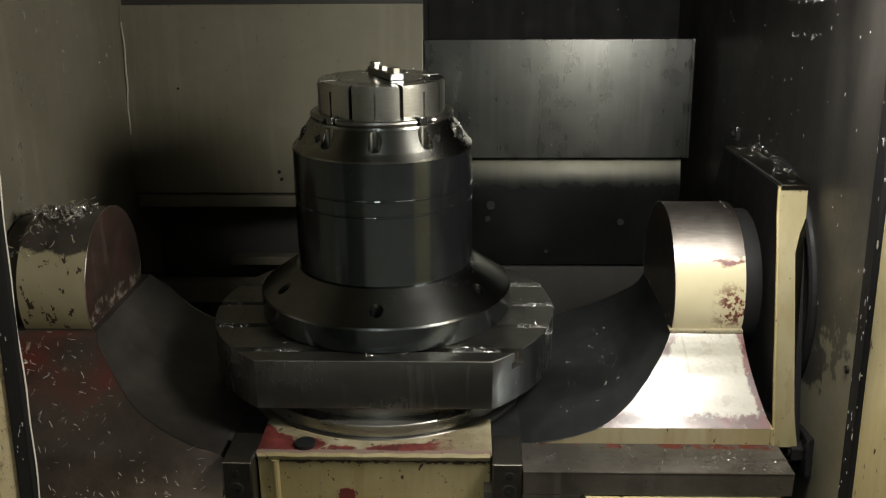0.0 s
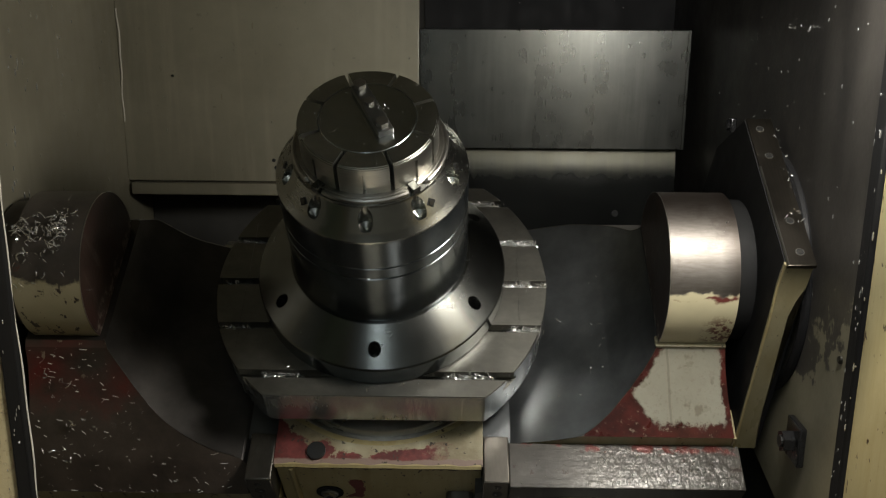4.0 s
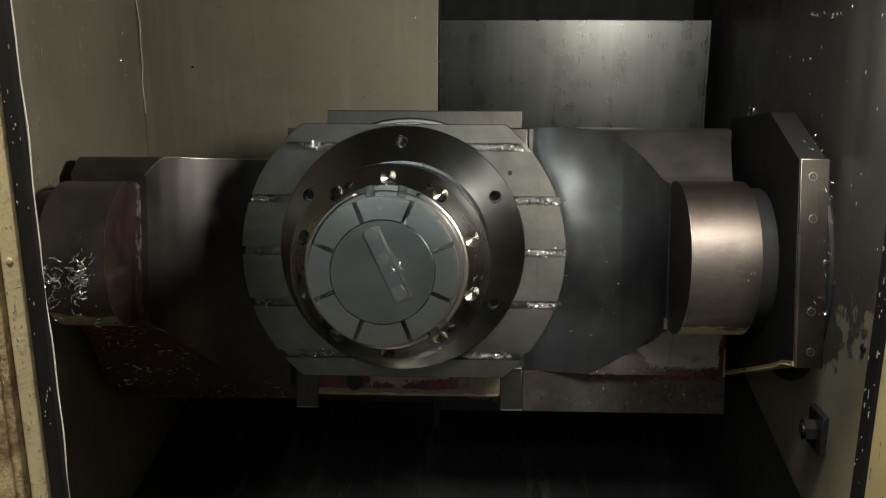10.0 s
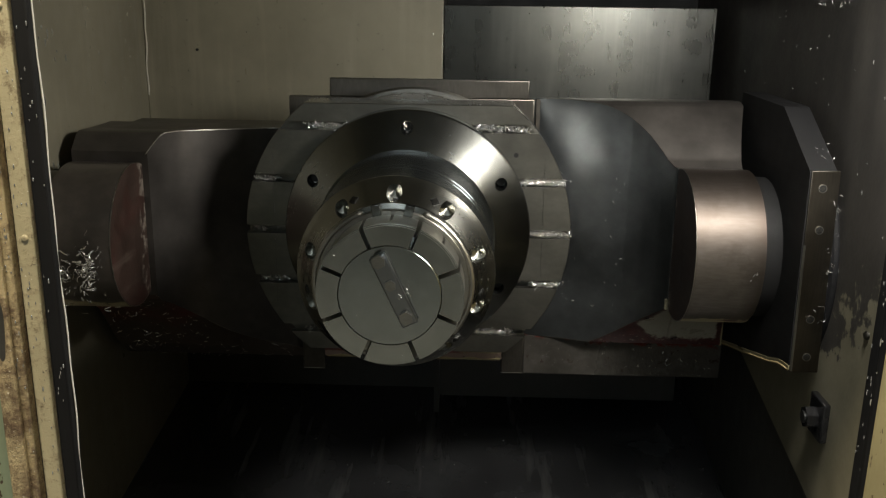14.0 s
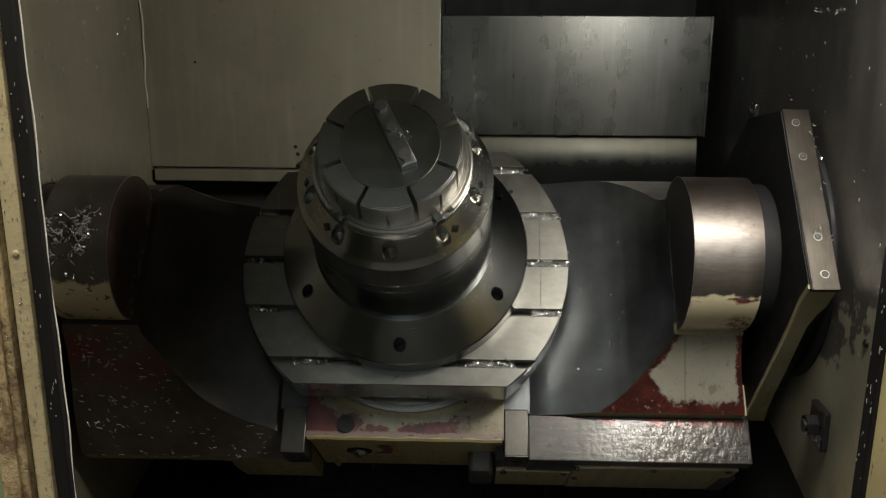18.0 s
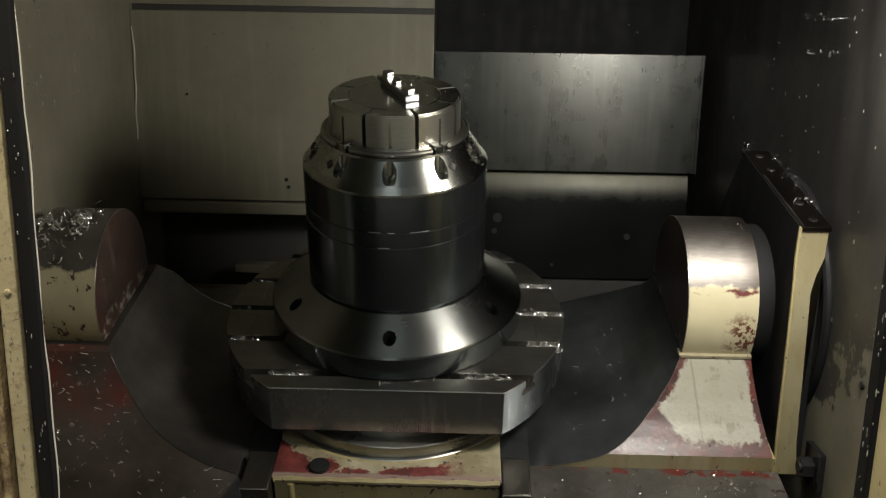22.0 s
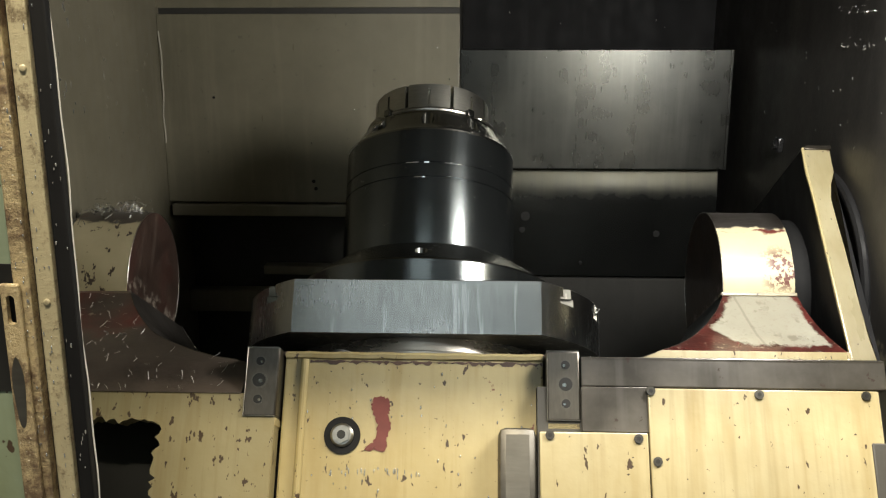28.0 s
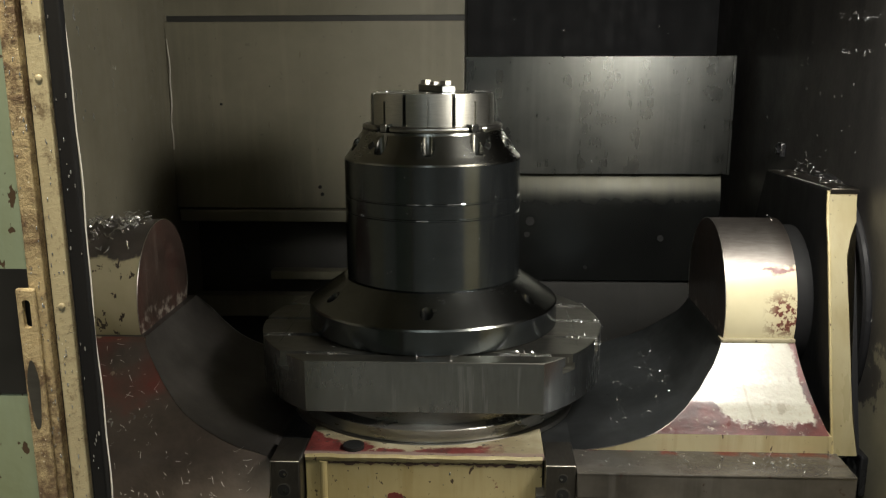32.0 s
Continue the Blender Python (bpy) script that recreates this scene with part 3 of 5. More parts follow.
def swarf(name, label, places, seed, size=0.012, material=CHIP, needles=False):
    """Curled metal chips scattered in ellipsoids (x, y, z, rx, ry, rz, count): one heap."""
    rnd, bm = random.Random(seed), bmesh.new()
    for x, y, z, rx, ry, rz, count in places:
        for _ in range(count):
            c = Vector((x + rnd.gauss(0, rx), y + rnd.gauss(0, ry), z + abs(rnd.gauss(0, rz))))
            q = Euler([rnd.uniform(0, 6.28) for _ in range(3)]).to_matrix()
            rad, turn, wide = size * rnd.uniform(0.25, 0.8), rnd.choice((rnd.uniform(0.25, 0.7), rnd.uniform(1.2, 5.0))), size * rnd.uniform(0.06, 0.14)
            rise, n, last = size * rnd.uniform(0.0, 0.8), 6, None
            rad *= 2.2 if turn < 0.8 else 1.0
            if needles:
                q = Matrix.Rotation(rnd.uniform(-1.2, 2.2), 3, "Y") @ Matrix.Rotation(radians(90), 3, "X")
                rad, turn, wide, rise = size * rnd.uniform(0.8, 5.0), rnd.uniform(0.08, 0.35), size * rnd.uniform(0.03, 0.06), 0.0
                c -= q @ Vector((rad, 0, 0))
            for i in range(n + 1):
                a = turn * i / n
                p = Vector((rad * math.cos(a), rad * math.sin(a), rise * i / n))
                ring = [bm.verts.new(c + q @ (p + Vector(o))) for o in ((0, 0, -wide), (0, 0, wide), (wide * 0.5 * math.cos(a), wide * 0.5 * math.sin(a), 0))]
                if last:
                    for s in range(3):
                        bm.faces.new((last[s], last[(s + 1) % 3], ring[(s + 1) % 3], ring[s]))
                last = ring
    return tagged(part(name, bm, material), label, "metal chips", "", "stuff")


# ---- the machine's enclosure ----
XL, XR, YB = -0.672, 0.706, 0.580


def quad_sheet(bm, pts, thick):
    """A sheet of four or more corners, thickened along thick."""
    a = [bm.verts.new(p) for p in pts]
    b = [bm.verts.new(Vector(p) + Vector(thick)) for p in pts]
    for i in range(len(a)):
        j = (i + 1) % len(a)
        bm.faces.new((a[i], a[j], b[j], b[i]))
    bm.faces.new(a), bm.faces.new(b)
    return bm


def span(a, b, n):
    return [a + (b - a) * i / n for i in range(n + 1)]


def worn_edge(points, r):
    """A rounded, rubbed edge that follows a row of points."""
    bm, rings = bmesh.new(), []
    for i, p in enumerate(points):
        d = (Vector(points[min(i + 1, len(points) - 1)]) - Vector(points[max(i - 1, 0)])).normalized()
        a = d.orthogonal().normalized()
        b = d.cross(a)
        rings.append([bm.verts.new(Vector(p) + r * (math.cos(t) * a + math.sin(t) * b)) for t in span(0, 2 * math.pi, 6)[:-1]])
    for lo, hi in zip(rings, rings[1:]):
        for i in range(6):
            j = (i + 1) % 6
            bm.faces.new((lo[i], lo[j], hi[j], hi[i]))
    return bm


def lathe_at(x, y, z, r):
    """A low domed rivet head facing the front."""
    bm = lathe(bmesh.new(), [(r, 0.0), (r, 0.0006), (0.7 * r, 0.0014), (0.1 * r, 0.0018)], 16)
    bmesh.ops.transform(bm, matrix=pose(x, y, z, 90), verts=bm.verts[:])
    return bm


structure("wall_left", boxes((XL - 0.02, XL, -0.42, YB + 0.34, -0.95, 1.3)), WALL, "oily grey-beige sheet metal side wall with coolant drops", "wall")
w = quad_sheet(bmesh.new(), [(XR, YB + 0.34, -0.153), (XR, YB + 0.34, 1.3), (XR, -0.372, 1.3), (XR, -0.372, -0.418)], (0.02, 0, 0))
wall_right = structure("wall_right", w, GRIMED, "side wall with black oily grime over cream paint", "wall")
structure("wall_back_left", boxes((XL, 0.044, YB, YB + 0.025, 0.045, 0.494), bevel=0.002), WALL, "grey-beige sheet metal back panel with water runs", "wall")
structure("wall_back_upper", boxes((XL, 0.044, YB + 0.004, YB + 0.03, 0.508, 1.3)), WALL, "grey-beige upper back panel above a dark seam", "wall")
structure("trim_seam", boxes((XL, 0.044, YB + 0.02, YB + 0.04, 0.49, 0.53)), DARK, "dark gap between two back panels", "trim")
structure("trim_lip", boxes((XL + 0.01, 0.044, YB - 0.012, YB + 0.02, 0.012, 0.041), bevel=0.003), WALL, "pale folded lip below the back panel", "trim")
# Dark colour supplies the recess shade; its ledges keep the wall colour.
structure("wall_back_recess", boxes((XL, 0.044, YB + 0.16, YB + 0.18, -0.95, 0.30)), DARK, "dark sheet at the back of the recess below the back panel, shade put into its colour", "wall")
structure("trim_recess_step", boxes((-0.46, 0.044, YB + 0.06, YB + 0.10, -0.156, -0.133), (XL, 0.044, YB + 0.10, YB + 0.14, -0.27, -0.21), bevel=0.003), WALL, "narrow folded ledges in the dark recess", "trim")
# Pale colour imitates the bright line that light draws along the corner.
fold = [(XL + 0.004 + 0.0020 * math.sin(z * 21) + 0.001 * math.sin(z * 67), YB - 0.0006, z) for z in span(0.19, 0.455, 40)]
structure("trim_corner", worn_edge(fold, 0.0020), PALE, "pale strip painted as the light along the wet sheet metal corner fold", "trim")
cover = thing("way_cover", "telescopic steel way cover with brushed overlapping plates", "way cover")
part("cover_plate", boxes((0.046, 0.680, YB - 0.005, YB + 0.012, 0.132, 0.412), bevel=0.0015), PANEL, cover)
# The bow leans the top back so that it catches the lamp.
bow = [(YB + 0.014 + 0.22 * max(0.0, z - 0.05) ** 2 / 0.10, z) for z in span(-0.138, 0.150, 24)]
part("cover_plate", prism(bmesh.new(), bow + [(y + 0.012, z) for y, z in reversed(bow)], "x", 0.046, 0.668), LIT_BAND, cover, "lower plate, bowed and painted pale at the top to imitate light")
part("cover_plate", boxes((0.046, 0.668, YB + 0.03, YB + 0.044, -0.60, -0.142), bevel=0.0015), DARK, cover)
part("edge_strip", boxes((0.672, 0.679, YB - 0.008, YB - 0.0055, 0.132, 0.412), bevel=0.001), PANEL, cover)
# The hollow's shade is put into the black of this sheet.
structure("wall_back_shade", boxes((0.046, XR + 0.02, YB + 0.30, YB + 0.32, -0.95, 1.3)), RUBBER_SHADE, "black sheet standing in for the shaded hollow behind and above the way cover", "wall")
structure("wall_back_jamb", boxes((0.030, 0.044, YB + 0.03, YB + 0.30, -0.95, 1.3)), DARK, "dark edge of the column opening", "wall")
structure("ceiling", boxes((-1.2, 1.2, -0.829, YB + 0.34, 1.301, 1.32)), WALL, "dim sheet metal roof of the enclosure", "ceiling")
# Added out of view to keep ceiling light off the interior.
structure("wall_front_light_block", boxes((-1.2, 1.2, -0.88, -0.83, 1.00, 1.32)), WALL, "unseen sheet metal panel added above the door opening to block ceiling light", "wall")
fl = quad_sheet(bmesh.new(), [(XL - 0.3, YB + 0.32, -0.62), (XR + 0.3, YB + 0.32, -0.62), (XR + 0.3, -0.85, -0.80), (XL - 0.3, -0.85, -0.80)], (0, 0, -0.02))
structure("floor", fl, FLOOR, "wet dark chip chute floor with coolant film", "floor")
structure("wall_low_right", boxes((XR + 0.02, XR + 0.06, -0.85, YB + 0.32, -0.95, -0.1)), DARK, "dark lower side of the chip chute", "wall")
structure("wall_front_low", boxes((-1.2, 1.2, -0.87, -0.85, -0.95, -0.42)), DARK, "front apron of the machine below the door opening", "wall")
structure("door_frame_right", boxes((XR + 0.002, XR + 0.05, -0.82, -0.406, -0.42, 1.3), bevel=0.004), FRAME, "cream painted door frame side with specks of dirt", "door frame")
structure("trim_seal_right", boxes((XR - 0.004, XR + 0.02, -0.404, -0.374, -0.46, 1.3), bevel=0.003), RUBBER_SHADE, "dark rubber seal along the door frame", "trim")



def wall_bolt(y, z, r, plate, out=1.0):
    """A nut on a square plate, bolted to the side wall."""
    ob = thing("wall_bolt", "oily dark nut on a small square plate on the wall", "bolt")
    ob.matrix_basis = pose(XR, y, z)
    part("plate", box(bmesh.new(), -0.012, 0.0, -plate, plate, -plate * 1.15, plate * 1.15, 0.003), TAR, ob)
    part("nut", rod(bmesh.new(), (-0.012, 0, 0), (-0.012 - 0.018 * out, 0, 0), r * 0.92, 6), TAR, ob)
    part("stud", rod(bmesh.new(), (-0.012, 0, 0), (-0.012 - 0.021 * out, 0, 0), r * 0.5, 12), HOLE, ob)


wall_bolt(-0.235, -0.226, 0.020, 0.030)
wall_bolt(0.268, 0.231, 0.011, 0.013, 0.3)
ring = bmesh.new()
for k in range(72):
    a, b = radians(5 * k), radians(5 * k + 5.4)
    rod(ring, (XR - 0.003, 0.212 * math.cos(a), 0.212 * math.sin(a)), (XR - 0.003, 0.212 * math.cos(b), 0.212 * math.sin(b)), 0.0095, 10)
structure("trim_pivot_seal", ring, RUBBER_SHADE, "black wet ring seal round the pivot opening", "trim")
structure("trim_pivot_opening", rod(bmesh.new(), (XR + 0.002, 0, 0), (XR - 0.0025, 0, 0), 0.208, 72), DARK, "dark oily pivot opening in the side wall", "trim")
for y, z in ((-0.352, -0.036),):
    sc = thing("wall_screw", "small dark screw head in the door frame edge", "screw")
    part("head", lathe(bmesh.new(), [(0.0065, 0.0), (0.0065, 0.003), (0.004, 0.005), (0.001, 0.005)], 16), SCREW, sc)
    sc.matrix_basis = pose(XR, y, z, 0, -90, 0)
for x, y, z, r in ((-0.311, YB, 0.098, 0.0045), (-0.306, YB, 0.080, 0.0045), (-0.545, YB, 0.30, 0.003), (0.206, YB + 0.014, 0.012, 0.011), (0.199, YB + 0.014, -0.022, 0.007), (0.527, YB + 0.014, -0.030, 0.008), (0.345, YB + 0.014, -0.105, 0.004)):
    pl = thing("panel_plug", "small dark plug in the back panel", "plug", "plugs in the back panels")
    part("head", rod(bmesh.new(), (0, 0.002, 0), (0, -0.003, 0), r, 16), HOLE, pl)
    pl.matrix_basis = pose(x, y, z)


def drops(name, label, rows, seed, turn=None):
    """Beads of coolant, (x, y, z, wide, tall, normal axis): glossy flattened beads."""
    bm = bmesh.new()
    for x, y, z, wide, tall, axis in rows:
        geo = bmesh.ops.create_icosphere(bm, subdivisions=2, radius=1.0)["verts"]
        flat = (0.45 * wide, wide, tall) if axis == "x" else (wide, 0.45 * wide, tall)
        bmesh.ops.scale(bm, vec=flat, verts=geo)
        bmesh.ops.translate(bm, vec=(x, y, z), verts=geo)
    return tagged(part(name, bm, WET), label, "coolant drops", "", "stuff")


rnd = random.Random(11)
beads = []
for y, z, n in ((-0.02, 0.36, 3), (0.035, 0.35, 3), (0.09, 0.345, 2), (0.107, 0.31, 3), (0.0, 0.16, 4), (0.027, 0.23, 3), (0.088, 0.48, 4), (0.458, 0.344, 2), (0.05, 0.10, 3), (0.25, 0.42, 2)):
    for i in range(n):
        beads.append((XL, y + rnd.gauss(0, 0.010), z + rnd.gauss(0, 0.022), rnd.uniform(0.0014, 0.0028), rnd.uniform(0.003, 0.011), "x"))
for _ in range(60):
    beads.append((XL, rnd.uniform(-0.2, 0.52), rnd.uniform(0.02, 0.6), rnd.uniform(0.0008, 0.0018), rnd.uniform(0.0012, 0.005), "x"))
for _ in range(70):
    beads.append((XR, rnd.uniform(-0.36, 0.4), rnd.uniform(-0.1, 0.5), rnd.uniform(0.0008, 0.0018), rnd.uniform(0.001, 0.004), "x"))
for _ in range(24):
    beads.append((rnd.uniform(XL, 0.6), YB - 0.005 * (1 if beads else 0), rnd.uniform(0.14, 0.5), rnd.uniform(0.0006, 0.0013), rnd.uniform(0.001, 0.003), "y"))
specks = []
for _ in range(110):
    px, py = rnd.choice(((-0.2920, -0.8045), (-0.3105, -0.8065), (-0.3305, -0.8105), (-0.3305, -0.8105)))
    specks.append((px + rnd.uniform(-0.007, 0.007), py, rnd.uniform(-0.05, 0.5), rnd.uniform(0.0004, 0.0009), rnd.uniform(0.0006, 0.0026), "y"))
for _ in range(70):
    specks.append((XR - 0.004 + rnd.uniform(-0.001, 0.004), -0.4045 + rnd.uniform(-0.002, 0.03), rnd.uniform(-0.36, 0.36), rnd.uniform(0.0008, 0.0016), rnd.uniform(0.0015, 0.007), "y"))
drops("door_drops", "glinting beads of coolant on the door edges and seals", specks, 4)
drops("coolant_drops", "beads of coolant on the sheet metal walls", beads, 1)

bm = bmesh.new()
for _ in range(90):
    y, z, r = rnd.uniform(-0.62, -0.41), -0.32 - 0.10 * rnd.random() ** 0.6, rnd.uniform(0.0012, 0.006)
    geo = bmesh.ops.create_icosphere(bm, subdivisions=1, radius=1.0)["verts"]
    bmesh.ops.scale(bm, vec=(0.0008, r * rnd.uniform(0.6, 1.6), r), verts=geo)
    bmesh.ops.translate(bm, vec=(XR + 0.002, y, z), verts=geo)
tagged(part("oil_spatter", bm, TAR), "black oil spatter on the cream door frame", "oil spatter", "", "stuff")

# the half open door whose edge stands near the camera
door = thing("sliding_door", "half open sliding door edge, beige paint and black seal", "door")
PX, PY = -0.2855, -0.80
part("rubber_seal", boxes((PX - 0.0145, PX, PY - 0.004, PY + 0.008, -0.42, 1.3), bevel=0.002), RUBBER_SHADE, door, "black wet rubber lip")
# Thin white line in place of the reflection on the wet seal edge.
bead = [(PX + 0.0006 + 0.0009 * math.sin(z * 23) + 0.0006 * math.sin(z * 61), PY + 0.006, z) for z in span(-0.42, 1.3, 90)]
part("edge_glint", worn_edge(bead, 0.0008), GLINT_WHITE, door, "white bead painting the wet reflection along the seal")
part("door_post", boxes((PX - 0.0340, PX - 0.0160, PY - 0.006, PY + 0.008, -0.42, 1.3), bevel=0.002), POST, door, "worn beige painted post")
part("door_post", boxes((PX - 0.0540, PX - 0.0375, PY - 0.010, PY + 0.008, -0.42, 1.3), bevel=0.002), RUST, door, "grainy rusted beige painted post")
# Black strip painting the shade in the gap between the posts.
part("gap_shade", boxes((PX - 0.0374, PX - 0.0341, PY + 0.001, PY + 0.008, -0.42, 1.3)), RUBBER_SHADE, door)
panel = part("door_panel", boxes((PX - 0.45, PX - 0.0545, PY - 0.006, PY + 0.008, -0.42, 1.3), bevel=0.002), GREEN, door, "light green door panel with black specks")
# Raised slab; its black paints the shade of an opening.
part("latch_opening", boxes((PX - 0.16, PX - 0.0550, PY - 0.0068, PY, 0.125, 0.252), bevel=0.0004), HOLE, panel, "oily black patch standing in for the shaded opening behind the latch")
latch = part("latch_plate", boxes((PX - 0.0640, PX - 0.0455, PY - 0.0165, PY - 0.0105, -0.14, 0.235), bevel=0.002), RUST, door, "yellowed latch plate with a slot")
cut(latch, boxes((PX - 0.0585, PX - 0.0505, PY - 0.03, PY - 0.005, 0.196, 0.224), bevel=0.003))
patch = [(PX - 0.0555 + 0.0058 * math.cos(a) * (1 + 0.12 * math.sin(3 * a)), 0.128 + 0.036 * math.sin(a)) for a in span(0, 2 * math.pi, 28)[:-1]]
part("bare_patch", prism(bmesh.new(), patch, "y", PY - 0.0168, PY - 0.016), PLATE, latch, "bare grey patch rubbed through the paint")
for dx, z in ((-0.025, 0.215), (-0.024, 0.43)):
    part("rivet", lathe_at(PX + dx, PY - 0.006, z, 0.0035), POST, door)

# the workshop behind the camera
structure("workshop_floor", boxes((-4, 4, -5.5, 1.6, -0.99, -0.97)), LIMEWASH, "worn grey painted workshop floor", "floor")
structure("workshop_wall", boxes((-4, 4, -5.6, -5.5, -0.97, 3.0), (-4.1, -4, -5.5, 1.6, -0.97, 3.0), (4, 4.1, -5.5, 1.6, -0.97, 3.0), (-4, 4, 1.6, 1.7, -0.97, 3.0)), CONCRETE, "plain grey workshop walls", "wall")
structure("workshop_ceiling", boxes((-4, 4, -5.5, 1.6, 3.0, 3.1)), CONCRETE, "plain grey workshop ceiling", "ceiling")

# ---- the tilting cradle: a yoke that swings about the x axis ----
TILT = [
    (0, 4.36), (0.5, 6.82), (1, 10.32), (1.5, 15.00), (2, 18.96), (2.5, 23.54), (3, 28.01), (3.5, 32.32),
    (5.5, 50.23), (6, 54.15), (6.5, 57.86), (7, 60.24), (7.5, 60.77), (8, 63.42), (8.5, 66.70), (9, 71.21),
    (9.5, 75.28), (10, 80.03), (10.5, 84.48), (11, 88.70), (11.5, 92.80), (12, 97.19), (12.5, 98.28), (13, 97.97),
    (13.5, 94.38), (14, 89.51), (14.5, 84.09), (16.5, 64.53), (17, 59.75), (17.5, 54.80), (18, 50.45), (18.5, 45.65),
    (19, 41.13), (19.5, 37.12), (20, 33.12), (20.5, 28.94), (21, 24.75), (21.5, 19.70), (22, 15.03), (22.5, 10.12),
    (23, 5.61), (23.5, 2.13), (24, -2.01), (24.5, -6.10), (25, -11.11), (25.5, -15.96), (26.0, -20.80), (26.6, -26.50), (27.1, -30.60), (27.5, -31.40), (28, -31.37),
    (28.5, -30.86), (29, -26.50), (29.5, -22.46), (30, -18.30), (30.5, -13.89), (31, -9.34), (31.5, -5.28), (32, -1.45),
]
TILTING = []
cradle = thing("tilting_cradle", "worn cream and bare iron tilting cradle with red primer patches", "machine cradle")
TILTING.append(cradle)


def at(table, z):
    """Linear look-up in (z, value) rows."""
    for (z0, v0), (z1, v1) in zip(table, table[1:]):
        if z <= z1:
            return v0 + (v1 - v0) * max(0.0, (z - z0)) / (z1 - z0)
    return table[-1][1]


def loft(zs, section, back=0):
    """Rectangular sections (x0, x1, y0, y1) lofted up z; slot 0 all round, slot 1 on the front face, slot back behind."""
    bm, rings = bmesh.new(), []
    for z in zs:
        x0, x1, y0, y1 = section(z)
        ys = [(x0, y0), (x0 + (x1 - x0) / 3, y0), (x0 + 2 * (x1 - x0) / 3, y0), (x1, y0), (x1, y1), (x0, y1)]
        rings.append([bm.verts.new((x, y, z)) for x, y in ys])
    for lo, hi in zip(rings, rings[1:]):
        for i in range(6):
            j = (i + 1) % 6
            f = bm.faces.new((lo[i], lo[j], hi[j], hi[i]))
            f.material_index = 1 if i < 3 else back if i == 4 else 0
    bm.faces.new(rings[0]), bm.faces.new(rings[-1])
    return bm


R = 0.140
SCOOP = [(-0.200, 0.240), (-0.193, 0.262), (-0.187, 0.300), (-0.178, 0.330), (-0.168, 0.358), (-0.152, 0.396), (-0.135, 0.424), (-0.110, 0.452), (-0.080, 0.478), (-0.060, 0.490), (-0.045, 0.4975), (0.0, 0.499)]
FLARE = [(-0.164, 0.258), (-0.150, 0.238), (-0.130, 0.212), (-0.105, 0.186), (-0.080, 0.164), (-0.060, 0.149), (-0.046, 0.138), (-0.042, 0.1335)]

REAR = [(-0.200, 0.244), (-0.180, 0.243), (-0.161, 0.237), (-0.146, 0.225), (-0.120, 0.201), (-0.095, 0.175), (-0.071, 0.147), (-0.050, 0.135)]
LREAR = [(-0.250, 0.175), (-0.150, 0.175), (-0.106, 0.178), (-0.088, 0.177), (-0.079, 0.173), (-0.053, 0.149), (-0.041, 0.137)]


